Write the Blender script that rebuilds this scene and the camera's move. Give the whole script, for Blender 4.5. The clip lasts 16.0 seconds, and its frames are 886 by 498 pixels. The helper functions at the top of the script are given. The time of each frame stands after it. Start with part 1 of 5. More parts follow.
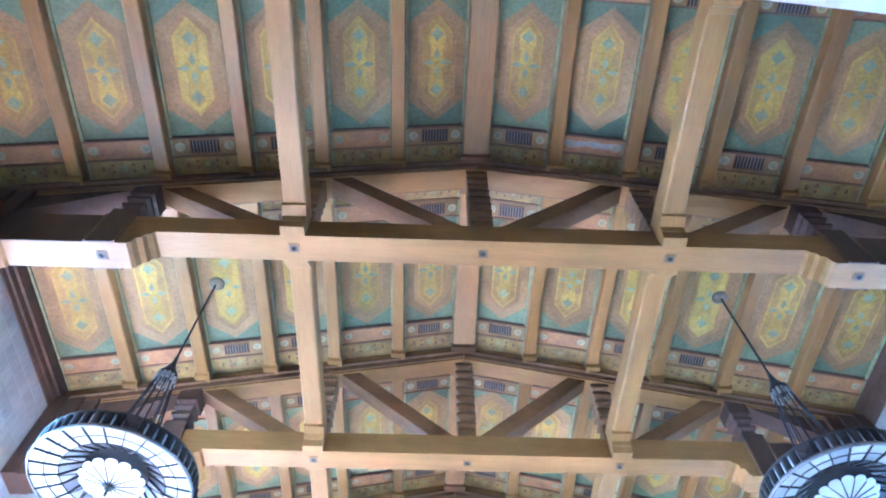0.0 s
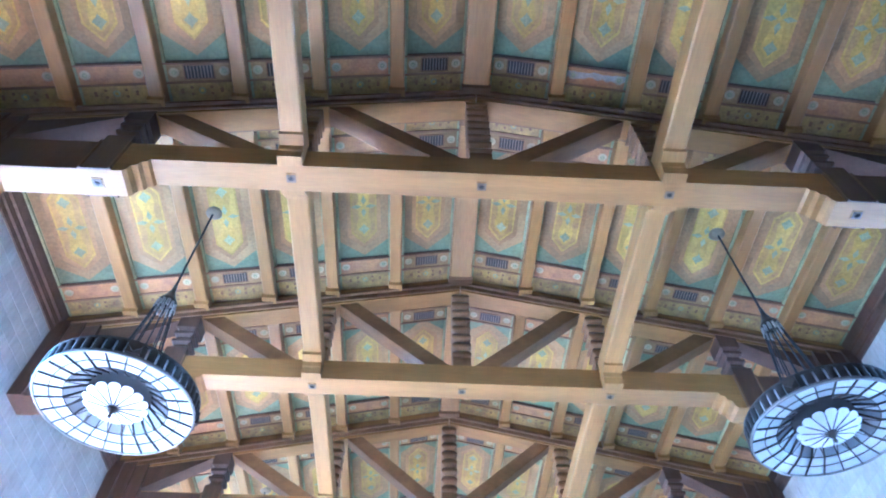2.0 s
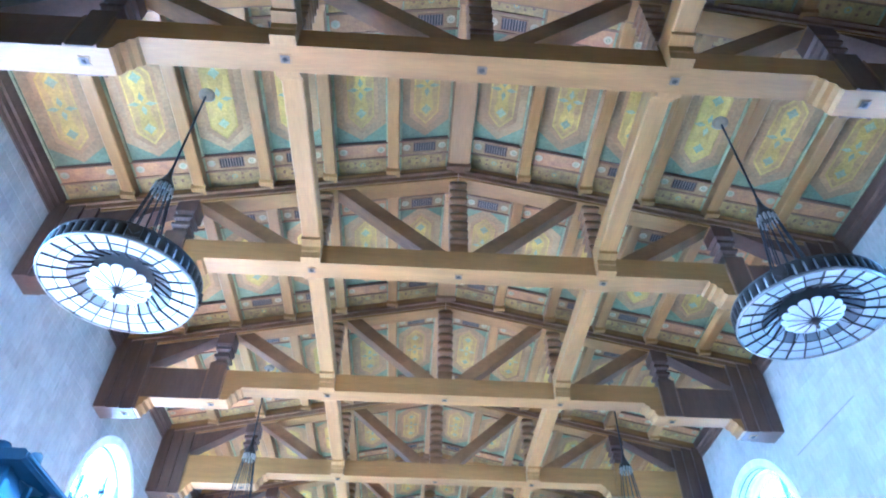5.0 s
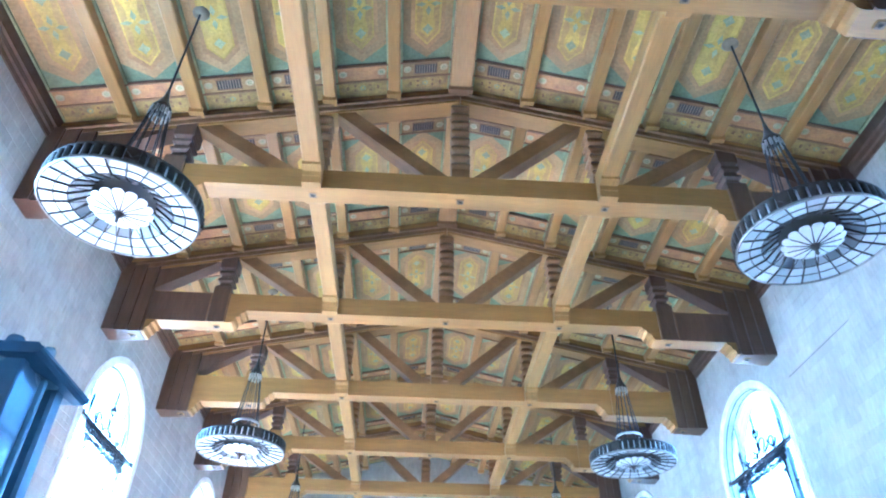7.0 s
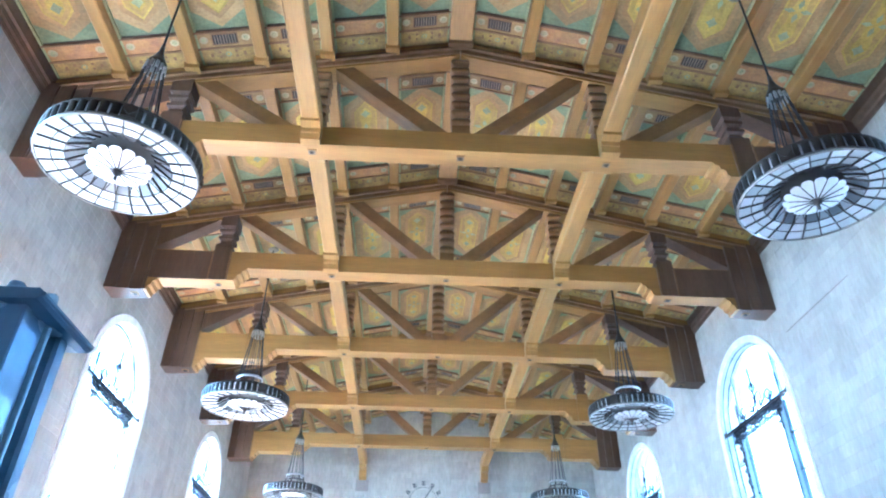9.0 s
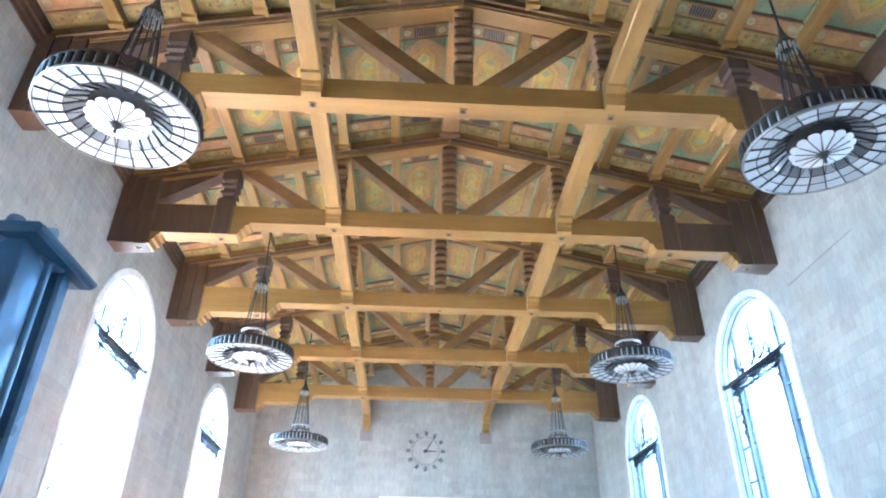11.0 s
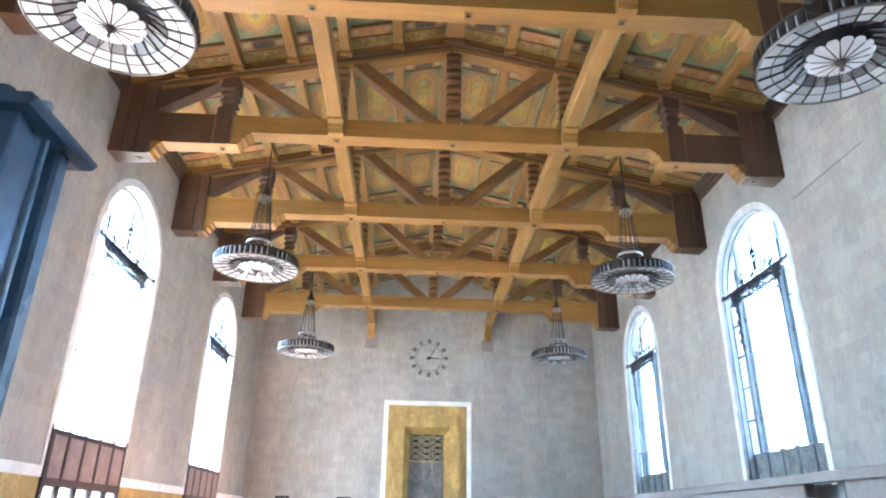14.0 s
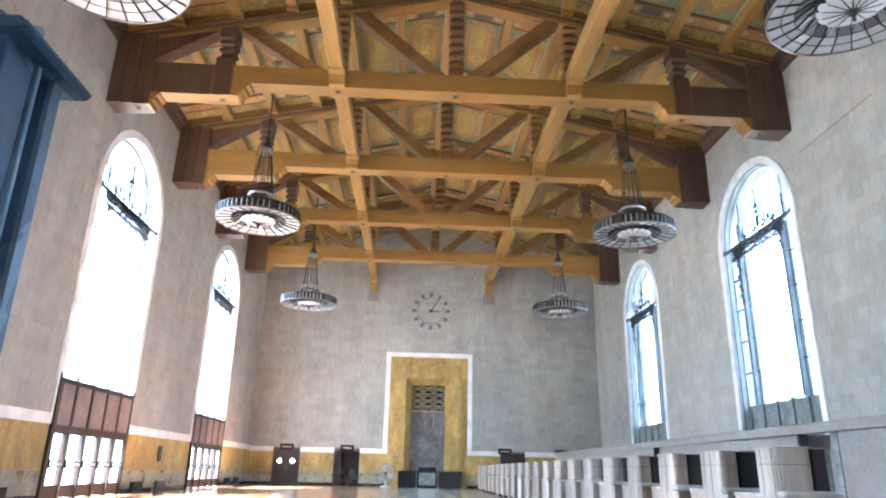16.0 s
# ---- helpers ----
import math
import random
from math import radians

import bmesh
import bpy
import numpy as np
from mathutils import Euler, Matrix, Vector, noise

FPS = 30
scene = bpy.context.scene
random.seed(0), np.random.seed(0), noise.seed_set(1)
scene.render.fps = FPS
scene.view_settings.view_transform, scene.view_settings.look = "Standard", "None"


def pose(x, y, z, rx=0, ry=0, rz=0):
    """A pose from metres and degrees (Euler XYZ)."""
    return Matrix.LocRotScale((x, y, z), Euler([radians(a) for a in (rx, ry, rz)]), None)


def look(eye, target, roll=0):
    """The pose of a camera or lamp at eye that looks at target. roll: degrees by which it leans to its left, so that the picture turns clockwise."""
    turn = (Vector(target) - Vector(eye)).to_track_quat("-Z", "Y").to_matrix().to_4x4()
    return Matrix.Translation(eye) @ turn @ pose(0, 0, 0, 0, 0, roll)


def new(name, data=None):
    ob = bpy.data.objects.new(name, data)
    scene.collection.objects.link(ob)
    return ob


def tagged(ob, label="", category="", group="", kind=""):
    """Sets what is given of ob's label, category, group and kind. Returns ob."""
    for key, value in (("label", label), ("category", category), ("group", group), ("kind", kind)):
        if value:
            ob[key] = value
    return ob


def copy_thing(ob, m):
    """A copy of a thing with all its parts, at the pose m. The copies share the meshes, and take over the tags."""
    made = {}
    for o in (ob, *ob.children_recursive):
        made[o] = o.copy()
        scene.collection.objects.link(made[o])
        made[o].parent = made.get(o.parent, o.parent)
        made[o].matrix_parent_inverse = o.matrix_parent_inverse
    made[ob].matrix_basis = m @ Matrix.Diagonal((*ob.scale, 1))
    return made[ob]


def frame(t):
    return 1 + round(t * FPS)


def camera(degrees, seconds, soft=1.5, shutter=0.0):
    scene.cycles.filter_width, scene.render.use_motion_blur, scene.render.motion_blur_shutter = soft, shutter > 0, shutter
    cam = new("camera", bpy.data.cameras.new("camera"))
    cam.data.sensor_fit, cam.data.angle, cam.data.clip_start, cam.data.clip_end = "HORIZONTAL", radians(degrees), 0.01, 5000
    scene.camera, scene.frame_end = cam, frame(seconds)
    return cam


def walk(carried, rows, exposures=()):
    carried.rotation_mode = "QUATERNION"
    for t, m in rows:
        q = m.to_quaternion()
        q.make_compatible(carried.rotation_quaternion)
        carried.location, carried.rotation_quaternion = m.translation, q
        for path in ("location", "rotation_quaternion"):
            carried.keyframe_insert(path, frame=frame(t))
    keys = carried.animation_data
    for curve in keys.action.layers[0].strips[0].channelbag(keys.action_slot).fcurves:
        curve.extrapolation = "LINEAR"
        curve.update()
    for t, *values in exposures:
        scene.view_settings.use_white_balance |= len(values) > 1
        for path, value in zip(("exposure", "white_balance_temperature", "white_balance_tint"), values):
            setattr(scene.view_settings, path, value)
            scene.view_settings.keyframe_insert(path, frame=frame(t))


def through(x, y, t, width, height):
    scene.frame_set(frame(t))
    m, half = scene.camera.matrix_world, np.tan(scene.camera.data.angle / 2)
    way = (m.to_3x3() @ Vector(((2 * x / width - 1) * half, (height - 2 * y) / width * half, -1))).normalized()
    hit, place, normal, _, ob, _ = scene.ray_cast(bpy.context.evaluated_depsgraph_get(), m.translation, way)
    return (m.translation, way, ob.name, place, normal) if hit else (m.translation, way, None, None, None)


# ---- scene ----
# ---- camera and walk: a tilt down from the painted roof to the far wall ----
cam = camera(67.5, 16.0, soft=2.1)
PATH = (
    (0.0, -1.215, -0.072, 1.161, 149.46, -2.15, -0.22),
    (0.5, -1.221, -0.077, 1.159, 148.19, -2.18, -0.17),
    (1.0, -1.222, -0.066, 1.168, 146.68, -2.26, 0.07),
    (1.5, -1.221, -0.056, 1.173, 145.18, -2.40, 0.25),
    (2.0, -1.222, -0.049, 1.177, 143.67, -2.53, 0.30),
    (2.5, -1.217, -0.048, 1.184, 142.10, -2.57, 0.36),
    (3.0, -1.211, -0.053, 1.191, 140.52, -2.53, 0.50),
    (3.5, -1.212, -0.055, 1.195, 138.88, -2.69, 0.51),
    (4.0, -1.212, -0.051, 1.190, 137.40, -2.83, 0.55),
    (6.5, -1.217, -0.015, 1.162, 128.83, -2.87, 0.81),
    (7.0, -1.215, -0.015, 1.158, 127.59, -2.86, 0.85),
    (7.5, -1.216, -0.011, 1.158, 126.62, -2.86, 0.82),
    (8.0, -1.217, -0.007, 1.156, 125.79, -2.89, 0.74),
    (8.5, -1.217, -0.005, 1.153, 124.89, -2.88, 0.70),
    (9.0, -1.222, 0.007, 1.156, 123.92, -2.89, 0.58),
    (11.5, -1.226, 0.035, 1.142, 118.89, -2.61, 0.81),
    (12.0, -1.230, 0.047, 1.140, 117.61, -2.57, 1.18),
    (12.5, -1.232, 0.057, 1.139, 116.15, -2.56, 1.27),
    (13.0, -1.231, 0.057, 1.134, 114.82, -2.55, 1.23),
    (13.5, -1.233, 0.064, 1.132, 113.61, -2.55, 1.23),
    (14.0, -1.236, 0.071, 1.131, 112.45, -2.51, 1.01),
    (14.5, -1.233, 0.073, 1.127, 111.38, -2.44, 1.19),
    (15.0, -1.229, 0.070, 1.119, 110.37, -2.43, 1.27),
    (15.5, -1.228, 0.069, 1.112, 109.46, -2.41, 1.32),
    (16.0, -1.228, 0.075, 1.108, 108.48, -2.39, 1.28),
)
EXPOSURES = (
    (0.0, 5.88, 3640, 8), (4.0, 5.76, 3420, 6), (8.0, 5.66, 3880, 0), (12.0, 5.40, 4650, 2), (16.0, 4.93, 5300, 8),
)
walk(cam, [(t, pose(x, y, z, tilt, 0, yaw) @ pose(0, 0, 0, 0, 0, lean)) for t, x, y, z, tilt, yaw, lean in PATH], EXPOSURES)

# ---- plan ----
XW = 12.35                      # inner face of the side walls
Y_END, Y_BACK = 48.5, -1.6      # inner faces of the end walls
TRUSS_Y = (1.78, 7.73, 14.64, 21.55, 28.46, 35.37, 42.28)
BAYS = list(zip((Y_BACK,) + TRUSS_Y, TRUSS_Y + (Y_END,)))
WINDOW_Y = (10.9, 24.65, 38.5)
PURLIN_X = (0.0, 2.18, 4.20, 6.18, 8.20, 10.24)
SPRING, BAR, HALF = 10.50, 10.45, 2.78       # arch springing height and half width of the openings
PEEL = (2.42, 3.95, 6.50, 6.74)      # peeled patch of one ceiling board


def zr(x):
    """Underside of the purlins."""
    return 18.78 - 0.22 * abs(x)


def zp(x):
    """Face of the painted ceiling boards."""
    return zr(x) + 0.37


# ---- world, sun and window light ----
SUN_WAY = Vector((0.53, 0.24, -1.0)).normalized()
world = bpy.data.worlds.new("world")
scene.world = world
world.use_nodes = True
wn = world.node_tree.nodes
sky = wn.new("ShaderNodeTexSky")
sky.sky_type, sky.sun_disc = "NISHITA", False
sky.sun_elevation, sky.sun_rotation = math.asin(-SUN_WAY.z), math.atan2(-SUN_WAY.x, -SUN_WAY.y)
world.node_tree.links.new(sky.outputs[0], wn["Background"].inputs[0])
wn["Background"].inputs[1].default_value = 0.1

sun = new("sun", bpy.data.lights.new("sun", "SUN"))
sun.data.energy, sun.data.angle, sun.data.color = 5.0, radians(0.55), (1.0, 0.93, 0.82)
sun.matrix_world = look(Vector((-60, -20, 60)), Vector((-60, -20, 60)) + SUN_WAY)

for side in (-1, 1):
    for yc in WINDOW_Y:
        lamp = new("window_daylight", bpy.data.lights.new("window_daylight", "AREA"))
        lamp.data.shape, lamp.data.size, lamp.data.size_y = "RECTANGLE", 9.0, 13.0
        radiance = 0.86 if side < 0 else 0.22
        lamp.data.energy = radiance * math.pi * 9.0 * 13.0
        lamp.data.color = (0.76, 0.91, 1.0) if side < 0 else (0.86, 0.95, 1.0)
        eye = Vector((side * (XW + 7.2), yc, 14.0))
        lamp.matrix_world = look(eye, eye + Vector((-side, 0, -1.7)))     # tilted like the sky above


# ---- materials ----
def surface(name, base, rough=0.6, metal=0.0, stain=0.25, grain=0.12, scale=1.0, stretch=(1, 1, 1), bump=0.15, island=0.0, piece=0.0, second=None, bump_size=40.0, coat=0.0, pits=0.0):
    """A painted or natural surface with broad stains, fine grain and relief, in world metres."""
    m = bpy.data.materials.new(name)
    m.use_nodes = True
    n, link = m.node_tree.nodes, m.node_tree.links.new
    bsdf = n["Principled BSDF"]
    geo = n.new("ShaderNodeNewGeometry")
    mapping = n.new("ShaderNodeMapping")
    mapping.inputs["Scale"].default_value = stretch
    link(geo.outputs["Position"], mapping.inputs["Vector"])
    broad = n.new("ShaderNodeTexNoise")
    broad.inputs["Scale"].default_value, broad.inputs["Detail"].default_value = 0.55 * scale, 5
    fine = n.new("ShaderNodeTexNoise")
    fine.inputs["Scale"].default_value, fine.inputs["Detail"].default_value = 9.0 * scale, 6
    for tex in (broad, fine):
        link(mapping.outputs[0], tex.inputs["Vector"])

    def ranged(socket, amount):
        r = n.new("ShaderNodeMapRange")
        r.inputs["From Min"].default_value, r.inputs["From Max"].default_value = 0.3, 0.7
        r.inputs["To Min"].default_value, r.inputs["To Max"].default_value = 1 - amount, 1 + amount * 0.6
        link(socket, r.inputs["Value"])
        return r.outputs[0]

    factors = [ranged(broad.outputs["Fac"], stain), ranged(fine.outputs["Fac"], grain)]
    if pits:
        # sparse dark upright pock marks and run-off stains
        tall = n.new("ShaderNodeMapping")
        tall.inputs["Scale"].default_value = (1.0, 1.0, 0.35)
        link(geo.outputs["Position"], tall.inputs["Vector"])
        spot = n.new("ShaderNodeTexNoise")
        spot.inputs["Scale"].default_value, spot.inputs["Detail"].default_value = 3.1, 2
        link(tall.outputs[0], spot.inputs["Vector"])
        r = n.new("ShaderNodeMapRange")
        r.inputs["From Min"].default_value, r.inputs["From Max"].default_value = 0.70, 0.76
        r.inputs["To Min"].default_value, r.inputs["To Max"].default_value = 1.0, 1.0 - pits
        link(spot.outputs["Fac"], r.inputs["Value"])
        factors.append(r.outputs[0])
    if island or piece:
        src = geo.outputs["Random Per Island"]
        if piece:
            src = n.new("ShaderNodeObjectInfo").outputs["Random"]
        r = n.new("ShaderNodeMapRange")
        amount = island or piece
        r.inputs["To Min"].default_value, r.inputs["To Max"].default_value = 1 - amount, 1 + amount * 0.7
        link(src, r.inputs["Value"])
        factors.append(r.outputs[0])
    value = factors[0]
    for other in factors[1:]:
        mul = n.new("ShaderNodeMath")
        mul.operation = "MULTIPLY"
        link(value, mul.inputs[0]), link(other, mul.inputs[1])
        value = mul.outputs[0]
    tone = n.new("ShaderNodeMix")
    tone.data_type = "RGBA"
    tone.inputs["A"].default_value = (*base, 1)
    tone.inputs["B"].default_value = (*(second or [c * 0.75 for c in base]), 1)
    mixer = n.new("ShaderNodeTexNoise")
    mixer.inputs["Scale"].default_value, mixer.inputs["Detail"].default_value = 1.7 * scale, 4
    link(mapping.outputs[0], mixer.inputs["Vector"])
    ramp = n.new("ShaderNodeMapRange")
    ramp.inputs["From Min"].default_value, ramp.inputs["From Max"].default_value = 0.4, 0.75
    link(mixer.outputs["Fac"], ramp.inputs["Value"])
    link(ramp.outputs[0], tone.inputs["Factor"])
    scaled = n.new("ShaderNodeVectorMath")
    scaled.operation = "SCALE"
    link(tone.outputs["Result"], scaled.inputs[0]), link(value, scaled.inputs["Scale"])
    link(scaled.outputs[0], bsdf.inputs["Base Color"])
    bsdf.inputs["Metallic"].default_value = metal
    rr = n.new("ShaderNodeMapRange")
    rr.inputs["To Min"].default_value, rr.inputs["To Max"].default_value = max(0.02, rough - 0.12), min(1, rough + 0.12)
    link(broad.outputs["Fac"], rr.inputs["Value"])
    link(rr.outputs[0], bsdf.inputs["Roughness"])
    bsdf.inputs["Coat Weight"].default_value = coat
    if bump:
        rough_tex = n.new("ShaderNodeTexNoise")
        rough_tex.inputs["Scale"].default_value, rough_tex.inputs["Detail"].default_value = bump_size, 4
        link(mapping.outputs[0], rough_tex.inputs["Vector"])
        b = n.new("ShaderNodeBump")
        b.inputs["Strength"].default_value, b.inputs["Distance"].default_value = bump, 0.01
        link(rough_tex.outputs["Fac"], b.inputs["Height"])
        link(b.outputs[0], bsdf.inputs["Normal"])
    return m


WOOD_X = surface("beam_paint_across", (0.315, 0.17, 0.036), 0.48, stain=0.18, grain=0.09, stretch=(0.25, 2.2, 2.2), second=(0.25, 0.132, 0.029), bump=0.2, bump_size=25)
WOOD_Y = surface("beam_paint_along", (0.325, 0.18, 0.039), 0.48, stain=0.18, grain=0.09, stretch=(2.2, 0.25, 2.2), second=(0.26, 0.14, 0.031), bump=0.2, bump_size=25)
# dark brown that carries the shade of wall posts and near truss ends
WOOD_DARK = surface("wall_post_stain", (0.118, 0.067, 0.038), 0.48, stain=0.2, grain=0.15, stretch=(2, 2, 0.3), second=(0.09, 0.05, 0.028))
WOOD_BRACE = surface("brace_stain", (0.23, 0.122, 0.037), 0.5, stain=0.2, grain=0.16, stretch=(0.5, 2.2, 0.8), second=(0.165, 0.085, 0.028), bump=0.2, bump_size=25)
RIDGE_PAINT = surface("ridge_paint", (0.36, 0.205, 0.065), 0.55, stain=0.2, stretch=(2, 0.25, 2), second=(0.33, 0.20, 0.075))
MOULD = surface("moulding_paint", (0.20, 0.108, 0.045), 0.5, stain=0.2, stretch=(0.5, 0.5, 1))
TEAL = surface("faded_teal_paint", (0.195, 0.24, 0.13), 0.75, stain=0.35, island=0.14, grain=0.2, second=(0.20, 0.215, 0.11), scale=1.3)
MAUVE = surface("faded_mauve_paint", (0.345, 0.225, 0.085), 0.75, stain=0.3, island=0.14, grain=0.2, second=(0.31, 0.21, 0.088), scale=1.3)
YELLOW = surface("ochre_yellow_paint", (0.52, 0.365, 0.055), 0.75, stain=0.3, island=0.16, grain=0.25, second=(0.45, 0.315, 0.07), scale=1.6)
PEACH = surface("peach_paint", (0.42, 0.28, 0.065), 0.75, stain=0.25, grain=0.2, second=(0.33, 0.205, 0.075), scale=1.6)
BARE = surface("bare_plaster", (0.44, 0.40, 0.33), 0.85, stain=0.3, grain=0.25, scale=3)
ROSE = surface("faded_rose_paint", (0.385, 0.23, 0.08), 0.75, stain=0.3, grain=0.2, second=(0.355, 0.225, 0.085), scale=1.4, island=0.12)
STRAW = surface("straw_yellow_paint", (0.50, 0.365, 0.06), 0.75, stain=0.25, grain=0.2, second=(0.45, 0.31, 0.075), scale=1.5, island=0.12)
GREEN_GREY = surface("grey_green_paint", (0.33, 0.35, 0.18), 0.75, stain=0.3, grain=0.25, scale=2)
ORANGE_BAND = surface("orange_band_paint", (0.46, 0.25, 0.085), 0.7, stain=0.25, grain=0.2, second=(0.33, 0.17, 0.085), scale=1.5)
STENCIL = surface("stencil_board_paint", (0.40, 0.28, 0.075), 0.7, stain=0.35, grain=0.25, second=(0.22, 0.15, 0.07), scale=2)
LINE_DARK = surface("dark_line_paint", (0.07, 0.045, 0.035), 0.7)
ROSETTE = surface("rosette_paint", (0.50, 0.42, 0.24), 0.65, stain=0.3, scale=3)
VENT_DARK = surface("vent_shadow_steel", (0.012, 0.011, 0.011), 0.6)
VENT_SLAT = surface("vent_slat_paint", (0.20, 0.155, 0.11), 0.5, scale=3)
IRON = surface("dark_iron", (0.06, 0.065, 0.075), 0.42, metal=0.75, stain=0.3, scale=3, bump=0.3)
BRONZE = surface("dark_bronze", (0.10, 0.085, 0.075), 0.38, metal=0.7, stain=0.3, scale=2.5, bump=0.15)
DARK_BRONZE = surface("blackened_bronze", (0.048, 0.043, 0.038), 0.4, metal=0.4, stain=0.3, scale=2.5, bump=0.1)
SILVERED = surface("silvered_metal", (0.55, 0.55, 0.54), 0.35, metal=0.8, stain=0.25, scale=3)
GRILLE_BRONZE = surface("gilded_grille_bronze", (0.40, 0.34, 0.20), 0.5, metal=0.15, stain=0.3, scale=3)
PALE_BRONZE = surface("pale_bronze", (0.24, 0.195, 0.125), 0.5, metal=0.15, stain=0.3, scale=3)
RIM = surface("dull_rim_metal", (0.31, 0.295, 0.27), 0.4, metal=0.7, stain=0.25, scale=3)
IRON_DULL = surface("dull_black_iron", (0.050, 0.043, 0.036), 0.65, metal=0.2, stain=0.3, scale=6)
RIM_DULL = surface("dull_grey_iron", (0.20, 0.15, 0.10), 0.6, metal=0.2, stain=0.35, scale=6)
WHITE = surface("white_plaster_trim", (0.84, 0.825, 0.79), 0.6, stain=0.06, grain=0.04)
TILE = surface("acoustic_wall_tile", (0.40, 0.378, 0.332), 0.85, stain=0.14, grain=0.12, stretch=(1, 1, 0.3), second=(0.345, 0.324, 0.277), piece=0.085, pits=0.16, bump=0.4, bump_size=18)
TILE_MANY = surface("acoustic_wall_tile_field", (0.40, 0.378, 0.332), 0.85, stain=0.14, grain=0.12, stretch=(1, 1, 0.3), second=(0.345, 0.324, 0.277), island=0.085, pits=0.16, bump=0.4, bump_size=18)
JOINT_DARK = surface("open_joint_grime", (0.25, 0.225, 0.20), 0.9, stain=0.3, scale=3)
JOINT = surface("wall_joint", (0.29, 0.262, 0.225), 0.9, stain=0.1)
TRAVERTINE = surface("honey_travertine", (0.43, 0.275, 0.07), 0.55, stain=0.28, grain=0.34, stretch=(1.6, 1.6, 0.7), second=(0.53, 0.385, 0.14), piece=0.10, scale=1.4, bump=0.1)
DADO = surface("glazed_dado_tile", (0.36, 0.34, 0.26), 0.3, stain=0.3, grain=0.3, second=(0.24, 0.25, 0.22), island=0.2, scale=3)
DADO_MOTIF = surface("dado_tile_motif", (0.42, 0.30, 0.12), 0.35, stain=0.3, grain=0.3, island=0.25, scale=3)
BASE_STONE = surface("black_base_stone", (0.035, 0.033, 0.035), 0.25, stain=0.3)
DOOR_BRONZE = surface("brown_bronze_door", (0.036, 0.02, 0.018), 0.5, metal=0.1, stain=0.25, scale=2)
TRANSOM = surface("rosy_bronze_panel", (0.26, 0.20, 0.185), 0.45, metal=0.25, stain=0.25, scale=2)
STEEL_BLUE = surface("blue_grey_steel", (0.075, 0.10, 0.115), 0.5, metal=0.3, stain=0.25, scale=2)
PALE_LINING = surface("pale_painted_steel", (0.46, 0.50, 0.51), 0.5, stain=0.2, scale=2)
PALE_STEEL = surface("pale_blue_grey_steel", (0.23, 0.265, 0.28), 0.5, metal=0.2, stain=0.25, scale=2)
PANEL_GREY = surface("mottled_grey_panel", (0.26, 0.27, 0.26), 0.5, stain=0.4, grain=0.4, second=(0.15, 0.17, 0.17), scale=4)
STONE_GREY = surface("veined_grey_stone", (0.17, 0.165, 0.165), 0.35, stain=0.45, grain=0.3, second=(0.30, 0.26, 0.24), scale=2.5)
COUNTER_TAN = surface("counter_walnut", (0.40, 0.34, 0.285), 0.34, stain=0.2, grain=0.15, stretch=(2, 2, 0.3), second=(0.31, 0.255, 0.205), coat=0.5)
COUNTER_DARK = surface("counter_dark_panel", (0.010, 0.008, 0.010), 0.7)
COUNTER_LEDGE = surface("counter_marble_ledge", (0.46, 0.42, 0.38), 0.25, stain=0.2, scale=3)
PARTITION = surface("office_partition_stone", (0.27, 0.238, 0.212), 0.6, stain=0.15, grain=0.12, second=(0.24, 0.21, 0.185))
SIGN_BLUE = surface("dark_blue_enamel", (0.075, 0.118, 0.180), 0.25, stain=0.2, grain=0.1, scale=6, coat=0.3, bump=0.05)
# two paler copies of the stand's blue: light on its edges as colour
SIGN_FACE = surface("faded_blue_enamel", (0.105, 0.155, 0.22), 0.25, stain=0.25, scale=7, bump=0.05)
SIGN_EDGE = surface("worn_blue_edge", (0.24, 0.33, 0.42), 0.2, stain=0.25, scale=8, bump=0.05)
GROUND = surface("pale_paving", (0.33, 0.31, 0.28), 0.8, stain=0.2)
ROOF = surface("roof_deck", (0.25, 0.16, 0.11), 0.9)
FAN_GREY = surface("fan_grey_metal", (0.22, 0.235, 0.24), 0.45, metal=0.4)
LETTER = surface("pale_sign_bars", (0.6, 0.58, 0.5), 0.6)


def floor_material():
    m = surface("terracotta_floor_tile", (0.44, 0.205, 0.095), 0.4, stain=0.2, grain=0.15, second=(0.36, 0.16, 0.08), bump=0.0, coat=1.0)
    n, link = m.node_tree.nodes, m.node_tree.links.new
    brick = n.new("ShaderNodeTexBrick")
    brick.offset = 0.5
    for key, val in (("Scale", 1.0), ("Mortar Size", 0.006), ("Brick Width", 0.45), ("Row Height", 0.45)):
        brick.inputs[key].default_value = val
    brick.inputs["Color1"].default_value = (1, 1, 1, 1)
    brick.inputs["Color2"].default_value = (0.78, 0.8, 0.8, 1)
    brick.inputs["Mortar"].default_value = (0.4, 0.4, 0.4, 1)
    geo = n.new("ShaderNodeNewGeometry")
    link(geo.outputs["Position"], brick.inputs["Vector"])
    bsdf = n["Principled BSDF"]
    bsdf.inputs["Coat Roughness"].default_value, bsdf.inputs["Coat IOR"].default_value = 0.14, 1.9
    source = bsdf.inputs["Base Color"].links[0].from_socket
    mul = n.new("ShaderNodeVectorMath")
    mul.operation = "MULTIPLY"
    link(source, mul.inputs[0]), link(brick.outputs["Color"], mul.inputs[1])
    link(mul.outputs[0], bsdf.inputs["Base Color"])
    return m


FLOOR = floor_material()
FLOOR_MARBLE = surface("polished_marble_strip", (0.42, 0.40, 0.36), 0.14, stain=0.25, second=(0.30, 0.28, 0.26), bump=0.02)
FLOOR_BLACK = surface("black_marble_strip", (0.035, 0.035, 0.04), 0.12, bump=0.02)


